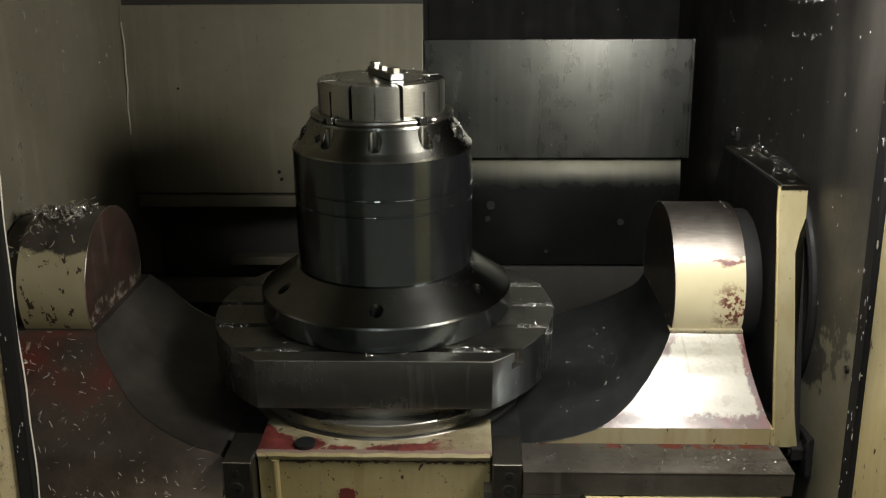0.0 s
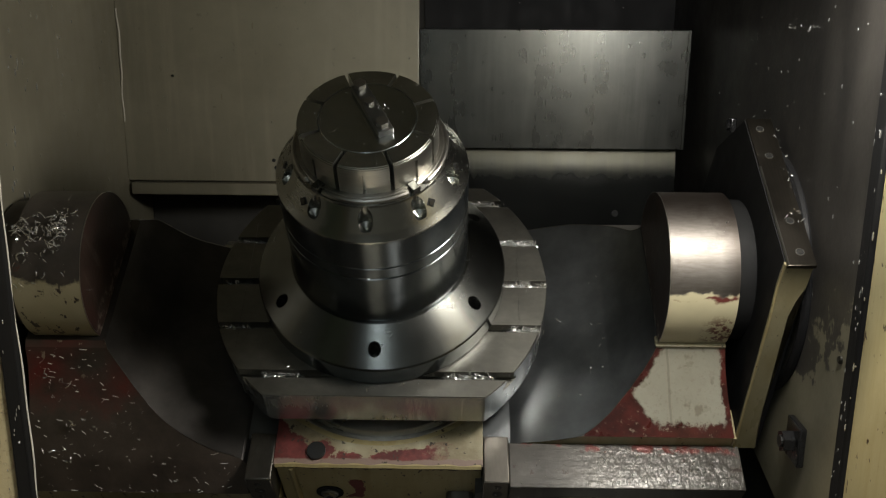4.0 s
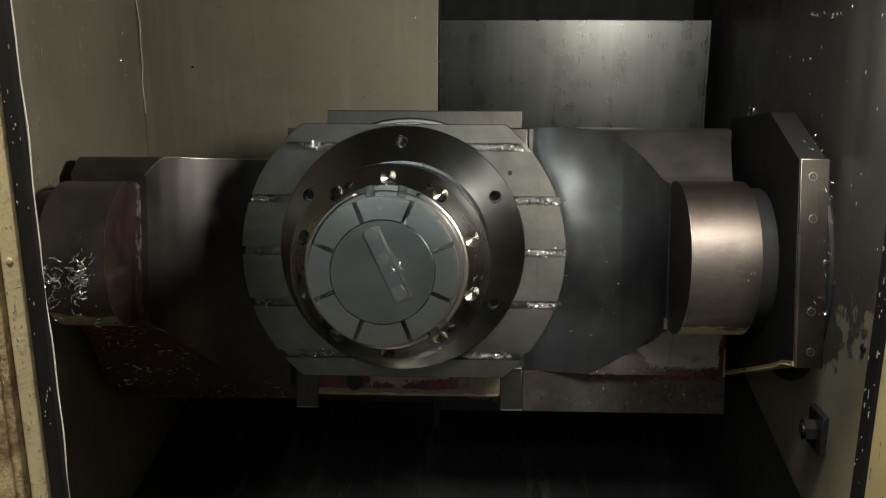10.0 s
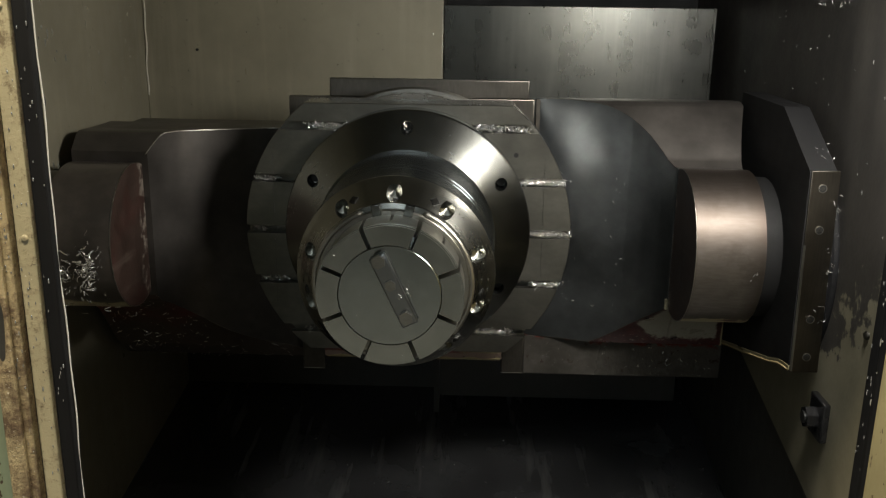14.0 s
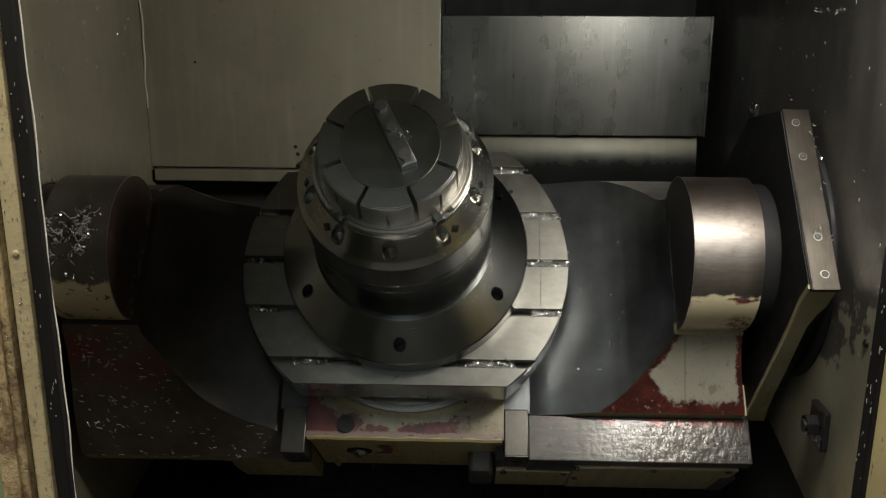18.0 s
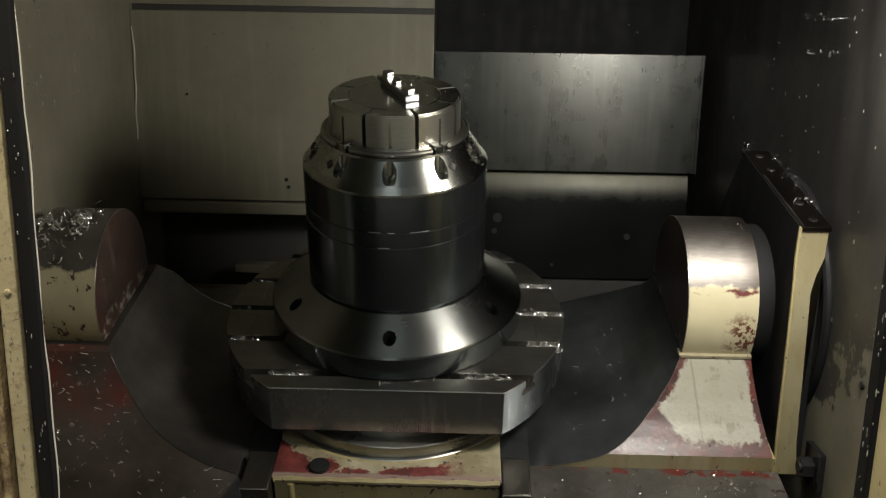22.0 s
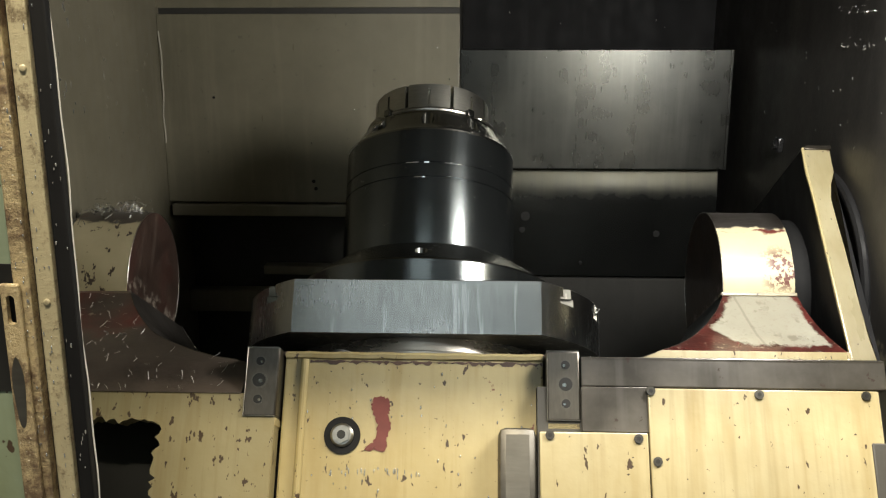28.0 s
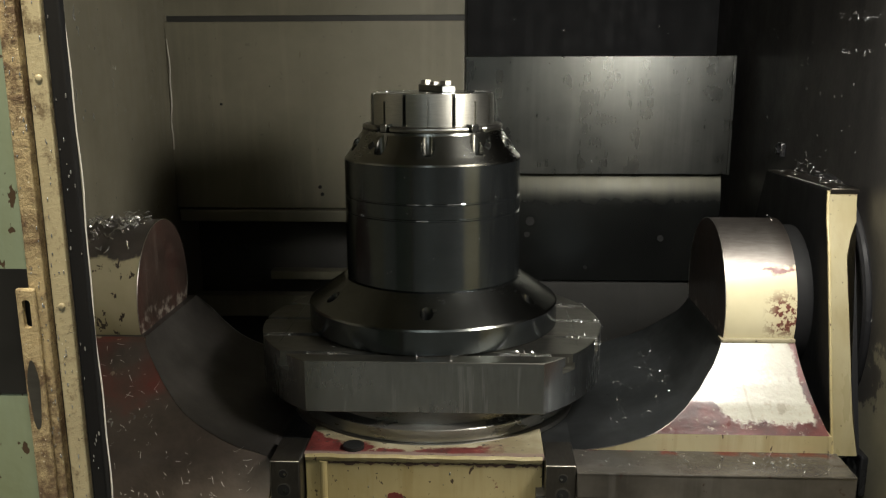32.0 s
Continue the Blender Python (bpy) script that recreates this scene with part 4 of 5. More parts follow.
def right_arm():
    bm = loft([-0.2, -0.197, -0.193, -0.19, -0.187, -0.182, -0.178, -0.173, -0.168] + span(-0.164, -0.042, 26), lambda z: (at(SCOOP, z), 0.618 + 0.024 * min(1, (-0.042 - z) / 0.122) ** 1.5, -at(FLARE, z), at(REAR, z)), 3)
    for f in bm.faces:
        if f.material_index == 1 and f.calc_center_median().z < -0.164:
            f.material_index = 2
    arm = part("arm", bm, CAST, cradle, "flared arm, pale painted front and bare scooped inside")
    arm.data.materials.append(SKIRT)
    arm.data.materials.append(COVER)
    arm.data.materials.append(DARK_IRON)
    zs = [R * math.sin(radians(a)) for a in span(-17.4, 90, 44)]
    hub = loft(zs, lambda z: (0.499, 0.617, -math.sqrt(max(0, R * R - z * z)) - 1e-4, math.sqrt(max(0, R * R - z * z)) + 1e-4))
    for f in hub.faces:
        f.material_index = 1 if abs(f.normal.x) < 0.5 else 0
    bmesh.ops.recalc_face_normals(hub, faces=hub.faces[:])
    for f in hub.faces:
        f.material_index = 1 if abs(f.normal.x) < 0.5 else 0
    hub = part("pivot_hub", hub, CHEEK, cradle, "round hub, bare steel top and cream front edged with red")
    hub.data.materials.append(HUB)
    part("paint_lip", boxes((0.4935, 0.618, -0.1415, -0.120, -0.0475, -0.0415), bevel=0.001), LEDGE, cradle)
    part("neck", rod(bmesh.new(), (0.615, 0, 0), (0.648, 0, 0), 0.128, 64), RUBBER_SHADE, cradle, "neck black with oil")
    plate = [(-0.149, 0.213), (0.178, 0.204), (0.262, 0.05), (0.262, -0.196), (-0.2565, -0.1955), (-0.2285, -0.09), (-0.1880, 0.060), (-0.1645, 0.140), (-0.1555, 0.165)]
    pl = part("side_plate", prism(bmesh.new(), plate, "x", 0.648, 0.691), RUBBER_SHADE, cradle, "thick dark side plate with a cream front edge")
    front = [(-0.1525, 0.213), (-0.1555, 0.190), (-0.1600, 0.165), (-0.1690, 0.140), (-0.1790, 0.110), (-0.1925, 0.060), (-0.2065, 0.010), (-0.2200, -0.040), (-0.2330, -0.090), (-0.2470, -0.140), (-0.2610, -0.1955)]
    rim = front + [(y + 0.007, z) for y, z in reversed(front)]
    edge = part("painted_edge", prism(bmesh.new(), rim, "x", 0.6465, 0.6925), DULL, pl, "thick cream paint on the front edge, wider at the top")
    for v in edge.data.vertices:
        if v.co.x > 0.66:
            v.co.x = at([(-0.196, 0.6860), (-0.14, 0.680), (0.110, 0.6750), (0.135, 0.679), (0.152, 0.6895), (0.165, 0.6925), (0.213, 0.6925)], v.co.z)
    part("paint_patch", prism(bmesh.new(), [(-0.172, 0.105), (-0.150, 0.104), (-0.158, 0.060), (-0.168, 0.045), (-0.172, 0.010), (-0.186, -0.01), (-0.189, 0.03)], "x", 0.690, 0.6918), FRAME, pl, "scuffed patch of paint on the plate")
    part("corner_fillet", boxes((0.6405, 0.6462, -0.2595, -0.20, -0.196, -0.164), bevel=0.001), COVER, cradle)
    part("paint_bead", worn_edge([(0.6470, y - 0.0004, z) for y, z in front], 0.0022), BODY, pl, "rounded paint bead along the edge")
    cap = box(bmesh.new(), 0.650, 0.695, -0.156, 0.180, -0.006, 0.002, 0.001)
    bmesh.ops.transform(cap, matrix=pose(0, 0.0, 0.2105, -1.73), verts=cap.verts[:])
    cap = part("top_strip", cap, STRIP, cradle, "ground steel strip with four socket screws")
    part("worn_edge", worn_edge([(0.6515, y, 0.2112 - 0.0302 * y) for y in span(-0.154, 0.06, 14)], 0.0022), STEEL, cap, "edge rubbed bright")
    for x, y in ((0.674, -0.129), (0.673, -0.064), (0.671, 0.085), (0.669, 0.152)):
        z = 0.2125 - 0.0302 * y
        sc = part("screw", rod(bmesh.new(), (x, y, z - 0.002), (x, y, z + 0.0012), 0.0068, 24), STEEL, cap, "steel ring of a sunk socket screw")
        part("socket", rod(bmesh.new(), (x, y, z - 0.002), (x, y, z + 0.0017), 0.0056, 20), HOLE, sc)
        part("head", rod(bmesh.new(), (x, y, z - 0.002), (x, y, z + 0.0022), 0.0036, 6), SCREW, sc)


def screw(x, y, z, d, r, parent):
    """A socket head screw whose head stands proud along d."""
    p, d = Vector((x, y, z)), Vector(d)
    s = part("screw", rod(bmesh.new(), p - d * 0.004, p + d * r * 0.5, r, 20), SCREW, parent, "dark socket head screw")
    part("socket", rod(bmesh.new(), p, p + d * (r * 0.5 + 0.0006), r * 0.5, 6), HOLE, s)
    return s


right_arm()

LFLARE = [(-0.250, 0.340), (-0.200, 0.300), (-0.164, 0.258), (-0.130, 0.212), (-0.105, 0.186), (-0.080, 0.164), (-0.056, 0.149), (-0.050, 0.138)]


def left_arm():
    bm = loft(span(-0.250, -0.050, 30), lambda z: (-0.640, -at(SCOOP, max(z, -0.2)), -at(LFLARE, z), at(LREAR, z)))
    arm = part("arm", bm, DARK_IRON, cradle, "flared arm in dark red primer, strewn with chips")
    arm.data.materials.append(ARM)
    a0 = [-20.9, -8, 12, 40, 52, 90]
    zs = [0.132 * math.sin(radians(a)) for a in span(-22.2, 90, 40)]
    hub = loft(zs, lambda z: (-0.625, -0.507, -math.sqrt(max(0, 0.132 ** 2 - z * z)) - 0.006, math.sqrt(max(0, 0.132 ** 2 - z * z)) + 1e-4))
    bmesh.ops.recalc_face_normals(hub, faces=hub.faces[:])
    for f in hub.faces:
        f.material_index = 1 if abs(f.normal.x) < 0.5 else 0
    hub = part("pivot_hub", hub, CHEEK, cradle, "round hub with chipped cream front and dark oily top")
    hub.data.materials.append(HUBL)
    part("neck", rod(bmesh.new(), (-0.665, 0, 0), (-0.62, 0, 0), 0.115, 64), DARK_IRON, cradle)
    edge = random.Random(31)
    inner = [(x, -0.2885 + edge.uniform(-0.003, 0.003) - 0.004 * (edge.random() > 0.8)) for x in span(-0.640, -0.362, 46)]
    inner += [(-0.352 + edge.uniform(-0.007, 0.004), z) for z in span(-0.296, -0.44, 26)]
    part("apron", prism(bmesh.new(), [(-0.640, -0.2495)] + inner + [(-0.1905, -0.44), (-0.1905, -0.2495)], "y", -0.3385, -0.305), FLAKED, cradle, "cream front under the arm, paint flaked round a dark opening")
    # Solid block whose near-black colour paints the shade of the void.
    part("recess", boxes((-0.640, -0.1905, -0.26, -0.15, -0.44, -0.2505)), HOLE, cradle, "near-black block standing in for the shaded opening under the arm")




def hub_left_paint():
    """Chipped cream on the front of the hub, dark oily iron with primer round the rest."""
    k = Nodes("hub_left_paint")
    rag = k.math("MULTIPLY", k.math("SUBTRACT", k.noise(20.0, 6.0, 0.7), 0.5), 0.05)
    front = k.math("MULTIPLY", k.step(k.math("ADD", k.axis(1), rag), -0.085, -0.090), k.step(k.math("ADD", k.axis(2), rag), 0.088, 0.082))
    cream = k.mix(k.step(k.noise(7.0, 5.0), 0.3, 0.7), (0.36, 0.31, 0.18), (0.52, 0.46, 0.30))
    cream = k.mix(k.step(k.noise(38.0, 4.0, 0.65, (1.0, 1.0, 0.6), 4.0), 0.585, 0.60), cream, (0.05, 0.035, 0.025))
    iron = k.mix(k.step(k.noise(12.0, 5.0), 0.4, 0.7), (0.042, 0.036, 0.032), (0.095, 0.08, 0.07))
    iron = k.mix(k.math("MULTIPLY", k.step(k.noise(14.0, 5.0, 0.65, None, 8.0), 0.60, 0.63), k.step(k.axis(1), -0.05, -0.08)), iron, (0.12, 0.025, 0.02))
    k.bump(k.math("ADD", k.noise(80.0, 3.0), front), 0.2, 0.0015)
    return k.done(k.mix(front, iron, cream), 0.36, 0.0, 0.3)


HUBL = hub_left_paint()
left_arm()



zs = [-0.193, -0.187, -0.178, -0.168] + span(-0.160, -0.046, 20)
for side, depth in ((1, REAR), (1, FLARE), (-1, LFLARE)):
    pts = [(side * at(SCOOP, z), (1 if depth is REAR else -1) * at(depth, z), z) for z in zs]
    part("worn_edge", worn_edge(pts, 0.0007), BRACKET, cradle, "rubbed edge of the scoop")
part("worn_edge", worn_edge([(-at(SCOOP, z), at(LREAR, z), z) for z in zs], 0.0011), STEEL, cradle)
for x, r, off in ((0.499, R, 0.0), (-0.507, 0.132, 0.004)):
    part("worn_edge", worn_edge([(x, -r * math.cos(radians(a)) - off * (1 if a < 90 else 0), r * math.sin(radians(a))) for a in span(-15, 195, 50)], 0.0009), STEEL, cradle)

# middle of the yoke
part("yoke_floor", boxes((-0.262, 0.262, -0.256, 0.17, -0.42, -0.2005), bevel=0.004), CAST, cradle, "bare iron bed below the rotary table")
part("right_bed", boxes((0.2625, 0.640, -0.2575, 0.17, -0.42, -0.2005), (0.2660, 0.640, 0.168, 0.2425, -0.225, -0.2005), bevel=0.003), DARK_IRON, cradle, "bare iron bed below the flared arm")
part("ledge_plate", boxes((0.2365, 0.655, -0.345, -0.2585, -0.234, -0.192), bevel=0.002), OILY, cradle, "oily grey machined ledge strewn with chips")
part("rear_ledge", boxes((-0.170, 0.228, 0.2405, 0.2765, -0.214, -0.1965), (-0.2525, 0.2395, 0.1705, 0.2400, -0.214, -0.1965), (0.2415, 0.2640, 0.1705, 0.2420, -0.214, -0.1965), bevel=0.002), BRACKET, cradle)
rear = part("rear_body", boxes((-0.235, 0.64, 0.10, 0.165, -0.40, -0.2145), (-0.62, -0.2345, 0.02, 0.165, -0.38, -0.2505)), DARK_IRON, cradle)
fb = part("front_box", boxes((-0.187, 0.187, -0.310, -0.12, -0.44, -0.1905), bevel=0.004), BODY, cradle, "yellowed cream front housing with runs and chips")
top = part("front_ledge", boxes((-0.189, 0.189, -0.311, -0.15, -0.1900, -0.184), bevel=0.001), LEDGE, cradle, "worn white and red ledge")
cut(top, rod(bmesh.new(), (0, 0, -0.3), (0, 0, -0.1), 0.272, 96))
part("rolled_lip", worn_edge([(x, -0.3092 + 0.0004 * math.sin(x * 70), -0.1888 + 0.0004 * math.sin(x * 113)) for x in span(-0.186, 0.186, 60)], 0.0056), BODY, cradle, "thick rolled cream paint along the ledge")
crack = [(x, -0.1962 + rnd.uniform(-0.0012, 0.0012)) for x in span(-0.150, 0.186, 70)] + [(x, -0.1990 + rnd.choice((0.0, 0.0, -0.003, -0.001, 0.0015))) for x in span(0.186, -0.150, 70)]
part("chipped_edge", prism(bmesh.new(), crack, "y", -0.3108, -0.305), CRACK, cradle, "brown chipped line under the rolled paint")
part("corner_bead", rod(bmesh.new(), (-0.158, -0.311, -0.44), (-0.158, -0.311, -0.195), 0.006, 12), BODY, cradle)
for s in (-1, 1):
    b = part("bracket", boxes((min(s * 0.189, s * 0.236), max(s * 0.189, s * 0.236), -0.341, -0.25, -0.282, -0.183), bevel=0.003), BRACKET, cradle, "machined bracket with three bores")
    part("lower_tab", boxes((min(s * 0.189, s * 0.236), max(s * 0.189, s * 0.236), -0.338, -0.28, -0.294, -0.283), bevel=0.002), BODY, b)
    for z, r in ((-0.204, 0.0062), (-0.231, 0.0095), (-0.258, 0.0062)):
        part("rim", rod(bmesh.new(), (s * 0.2155, -0.330, z), (s * 0.2155, -0.3414, z), r * 1.22, 20), PLATE, b)
        # Proud near-black disc paints the depth of the bore.
        part("bore", rod(bmesh.new(), (s * 0.2155, -0.330, z), (s * 0.2155, -0.3420, z), r, 20), HOLE, b)
        # Small off-centre bright disc stands in for the glint in the bore.
        part("bore_glint", rod(bmesh.new(), (s * 0.2135, -0.330, z - 0.15 * r), (s * 0.2135, -0.3425, z - 0.15 * r), r * 0.32, 12), BRIGHT, b)
    x0, x1 = min(s * 0.189, s * 0.236) + 0.001, max(s * 0.189, s * 0.236) - 0.001
    for pts in ([(x0, -0.3404, -0.184), (x1, -0.3404, -0.184)], [(x0, -0.3404, -0.281), (x0, -0.3404, -0.184)], [(x0, -0.3404, -0.281), (x1, -0.3404, -0.281)]):
        part("worn_edge", worn_edge(pts, 0.0009), STEEL, b)
patch = [(-0.055, -0.250), (-0.045, -0.247), (-0.036, -0.250), (-0.031, -0.262), (-0.034, -0.275), (-0.029, -0.290), (-0.035, -0.305), (-0.034, -0.318), (-0.040, -0.326), (-0.052, -0.322), (-0.071, -0.325), (-0.060, -0.316), (-0.050, -0.306), (-0.048, -0.288), (-0.056, -0.272), (-0.058, -0.258)]
ragged = []
for (x0, z0), (x1, z1) in zip(patch, patch[1:] + patch[:1]):
    ragged += [(x0 + (x1 - x0) * f / 6 + rnd.uniform(-0.0016, 0.0016), z0 + (z1 - z0) * f / 6 + rnd.uniform(-0.0016, 0.0016)) for f in range(6)]
part("primer_patch", prism(bmesh.new(), ragged, "y", -0.3112, -0.305), PRIMER, cradle, "flaked patch of dark red primer")
plug = part("hex_plug", rod(bmesh.new(), (-0.098, -0.300, -0.303), (-0.098, -0.3125, -0.303), 0.026, 32), RUBBER_SHADE, cradle, "hexagon plug in a round dark seat")
part("flange", lathe(bmesh.new(), [(0.0165, 0.0), (0.0165, 0.003), (0.0135, 0.0055), (0.002, 0.0055)], 28), STEEL, plug).matrix_basis = pose(-0.098, -0.3122, -0.303, 90)
part("hexagon", rod(bmesh.new(), (-0.098, -0.309, -0.303), (-0.098, -0.322, -0.303), 0.0120, 6), STEEL, plug)
part("socket", rod(bmesh.new(), (-0.098, -0.309, -0.303), (-0.098, -0.3225, -0.303), 0.0062, 12), HOLE, plug)
part("seat_plug", rod(bmesh.new(), (-0.113, -0.285, -0.197), (-0.113, -0.285, -0.178), 0.017, 24), HOLE, cradle)
part("cable_duct", boxes((0.122, 0.174, -0.350, -0.30, -0.44, -0.292), bevel=0.010), PLATE, cradle, "rounded grey duct")
cov = part("cover_plate", boxes((0.327, 0.640, -0.350, -0.340, -0.44, -0.236), bevel=0.002), COVER, cradle, "screwed cream cover plate")
for x, z in ((0.331, -0.240), (0.478, -0.243), (0.622, -0.243), (0.336, -0.335)):
    screw(x, -0.350, z, (0, -1, 0), 0.0062, cov)
cov = part("cover_plate", boxes((0.178, 0.3255, -0.348, -0.338, -0.44, -0.297), bevel=0.002), COVER, cradle, "screwed cream cover plate")
for x, z in ((0.192, -0.302), (0.312, -0.305)):
    screw(x, -0.348, z, (0, -1, 0), 0.0062, cov)
part("dark_notch", boxes((0.622, 0.652, -0.3525, -0.3, -0.44, -0.306), bevel=0.002), DARK, cradle)
part("grey_pad", boxes((0.2365, 0.328, -0.3446, -0.30, -0.296, -0.2342), bevel=0.0008), OILY, cradle)
part("body_core", boxes((0.176, 0.645, -0.338, -0.10, -0.44, -0.2345)), DARK, cradle)

# ---- rotary table ----
table = thing("rotary_table", "ground steel rotary table with flats and T-slots full of chips", "rotary table")
TILTING.append(table)
TX, TT, TB, TR, TF = -0.003, -0.054, -0.141, 0.3105, 0.243


def table_plate():
    out, a1 = [], math.asin(TF / TR)
    for side in (1, -1):
        for i in range(49):
            a = a1 - 2 * a1 * i / 48
            out.append((TX + side * TR * math.cos(a), side * TR * math.sin(a)))
    bm = prism(bmesh.new(), out, "z", TB, TT)
    bmesh.ops.recalc_face_normals(bm, faces=bm.faces[:])
    edges = [e for e in bm.edges if abs(e.verts[0].co.z - e.verts[1].co.z) < 1e-6]
    bmesh.ops.bevel(bm, geom=edges, offset=0.0012, segments=1, affect="EDGES")
    ob = part("table_top", bm, TABLE, table, "steel faceplate with five parallel T-slots")
    for half, z0, z1 in ((0.008, TT - 0.017, TT + 0.02), (0.0135, TT - 0.028, TT - 0.016)):
        slots = bmesh.new()
        for k in range(-2, 3):
            box(slots, -0.4, 0.4, k * 0.1 - half, k * 0.1 + half, z0, z1)
        cut(ob, slots)
    lines = bmesh.new()
    for x in (-0.258, 0.253):
        box(lines, x - 0.0007, x + 0.0007, -0.1475, 0.1475, TT - 0.0015, TT + 0.02)
    cut(ob, lines)
    ob.data.materials.append(RIM)
    for f in ob.data.polygons:
        if abs(f.normal.z) < 0.3 and math.hypot(f.center.x - TX, f.center.y) > 0.22 and (abs(f.center.y) > 0.2425 or abs(f.normal.y) < 0.97):
            f.material_index = 1
    part("plug", rod(bmesh.new(), (0.199, 0.152, TT - 0.004), (0.199, 0.152, TT + 0.0006), 0.0045, 16), HOLE, table)


table_plate()
part("pedestal", lathe(bmesh.new(), [(0.252, -0.1885), (0.252, -0.1690), (0.2505, -0.1675), (0.226, -0.1670), (0.2225, -0.1415)], 96), WORN, table, "turned steel pedestal ring")
part("seat_ring", lathe(bmesh.new(), [(0.262, -0.200), (0.262, -0.192), (0.258, -0.1892), (0.1, -0.1892)], 96), STEEL, table)

# ---- turned arbor bolted to the table ----
arbor = thing("expanding_arbor", "black turned steel arbor with segmented bright clamping head", "workholding arbor")
TILTING.append(arbor)


def move(bm, x):
    bmesh.ops.translate(bm, vec=(x, 0, 0), verts=bm.verts[:])
    return bm


fl = part("flange", move(lathe(bmesh.new(), [(0.10, TT + 0.0005), (0.2265, TT + 0.0005), (0.2285, TT + 0.003), (0.2285, -0.012), (0.2265, -0.0085), (0.163, 0.0355), (0.10, 0.0355)], 144), TX), FLANGE, arbor, "conical dark flange with six bolt holes")
holes = bmesh.new()
for k in range(6):
    a = radians(30 + 60 * k)
    x, y = TX + 0.198 * math.cos(a), 0.198 * math.sin(a)
    rod(holes, (x, y, -0.03), (x, y, 0.05), 0.0115, 24)
cut(fl, holes)
fl.data.materials.append(BLACK)
for f in fl.data.polygons:
    if abs(f.normal.z) < 0.3 and math.hypot(f.center.x - TX, f.center.y) > 0.226:
        f.material_index = 1
for k in range(6):
    a = radians(30 + 60 * k)
    x, y = TX + 0.198 * math.cos(a), 0.198 * math.sin(a)
    # Bolt heads coloured near-black to imitate shade down the holes.
    part("flange_bolt", rod(bmesh.new(), (x, y, -0.029), (x, y, -0.020), 0.0085, 16), HOLE, fl)
body = [(0.10, 0.0360), (0.1575, 0.0360), (0.1585, 0.038), (0.1585, 0.1560), (0.1568, 0.1572), (0.1568, 0.1592), (0.1585, 0.1604), (0.1585, 0.1835), (0.1570, 0.1845), (0.1570, 0.1862), (0.1585, 0.1872), (0.1585, 0.2480), (0.10, 0.2480)]
part("barrel", move(lathe(bmesh.new(), body, 144), TX), BLACK, arbor, "black barrel with two fine grooves")


def shoulder():
    """Conical shoulder with ten vertical bores that break out of its side."""
    prof = [(0.10, 0.2484), (0.1583, 0.2484), (0.1580, 0.2520), (0.1495, 0.2615), (0.1488, 0.2625), (0.1290, 0.2930), (0.1265, 0.2965), (0.1255, 0.3005), (0.1180, 0.3030), (0.10, 0.3030)]
    ob = part("shoulder", move(lathe(bmesh.new(), prof, 144), TX), TURNED, arbor, "conical shoulder with open bores")
    bores = bmesh.new()
    for k in range(10):
        a = radians(90 + 36 * k)
        one = lathe(bmesh.new(), [(0.0006, 0.2585), (0.0118, 0.2655), (0.0118, 0.33)], 28)
        bmesh.ops.translate(one, vec=(TX + 0.1375 * math.cos(a), 0.1375 * math.sin(a), 0), verts=one.verts[:])
        tmp = bpy.data.meshes.new("bore")
        one.to_mesh(tmp)
        one.free()
        bores.from_mesh(tmp)
        bpy.data.meshes.remove(tmp)
    return cut(ob, bores)


sh = shoulder()
for k in (-54, -126, 54, 126, -18, 198):
    a = radians(k + 9.5 * (1 if math.cos(radians(k)) > 0 else -1))
    d = Vector((math.cos(a) * 0.84, math.sin(a) * 0.84, 0.55)).normalized()
    p = Vector((TX + 0.1385 * math.cos(a), 0.1385 * math.sin(a), 0.2785))
    pocket = part("square_pocket", rod(bmesh.new(), p - d * 0.004, p + d * 0.0012, 0.0082, 4), HOLE, sh)
    part("set_screw", rod(bmesh.new(), p, p + d * 0.0026, 0.0042, 12), SCREW, pocket)


def arc_bead(a0, a1, r, z, t):
    """A round bead bent along part of a circle."""
    bm, rings, n = bmesh.new(), [], 40
    for i in range(n + 1):
        a = radians(a0 + (a1 - a0) * i / n)
        k = 0.35 if i in (0, n) else 1.0
        rings.append([bm.verts.new((TX + (r + k * t * math.cos(b)) * math.cos(a), (r + k * t * math.cos(b)) * math.sin(a), z + k * t * math.sin(b))) for b in span(0, 2 * math.pi, 10)[:-1]])
    for lo, hi in zip(rings, rings[1:]):
        for i in range(10):
            j = (i + 1) % 10
            bm.faces.new((lo[i], lo[j], hi[j], hi[i]))
    bm.faces.new(rings[0]), bm.faces.new(rings[-1])
    return bm


for a0, a1, z in ((-103, -95, 0.1859), (-91, -87, 0.1859), (-78, -66, 0.1859), (-97, -90, 0.1582)):
    part("coolant_bead", arc_bead(a0, a1, 0.1572, z, 0.0009), WET, arbor, "bright thread of coolant in the groove")
for a0, a1 in ((-42, 68), (112, 222), (236, 304)):
    part("retaining_ring", arc_bead(a0, a1, 0.1205, 0.3060, 0.0050), STEEL, arbor, "bright round retaining ring segment")
for a in (-52, -128, 78, 102):
    d = radians(a)
    m = Matrix.Translation((TX + 0.1195 * math.cos(d), 0.1195 * math.sin(d), 0.3075)) @ Matrix.Rotation(d, 4, "Z")
    part("lug", box(bmesh.new(), -0.009, 0.008, -0.007, 0.007, -0.006, 0.007, 0.001, m), FLANGE, arbor)
part("collar", move(lathe(bmesh.new(), [(0.09, 0.3032), (0.1165, 0.3032), (0.1180, 0.3050), (0.1180, 0.3085), (0.1160, 0.3105), (0.09, 0.3105)], 120), TX), STEEL, arbor)


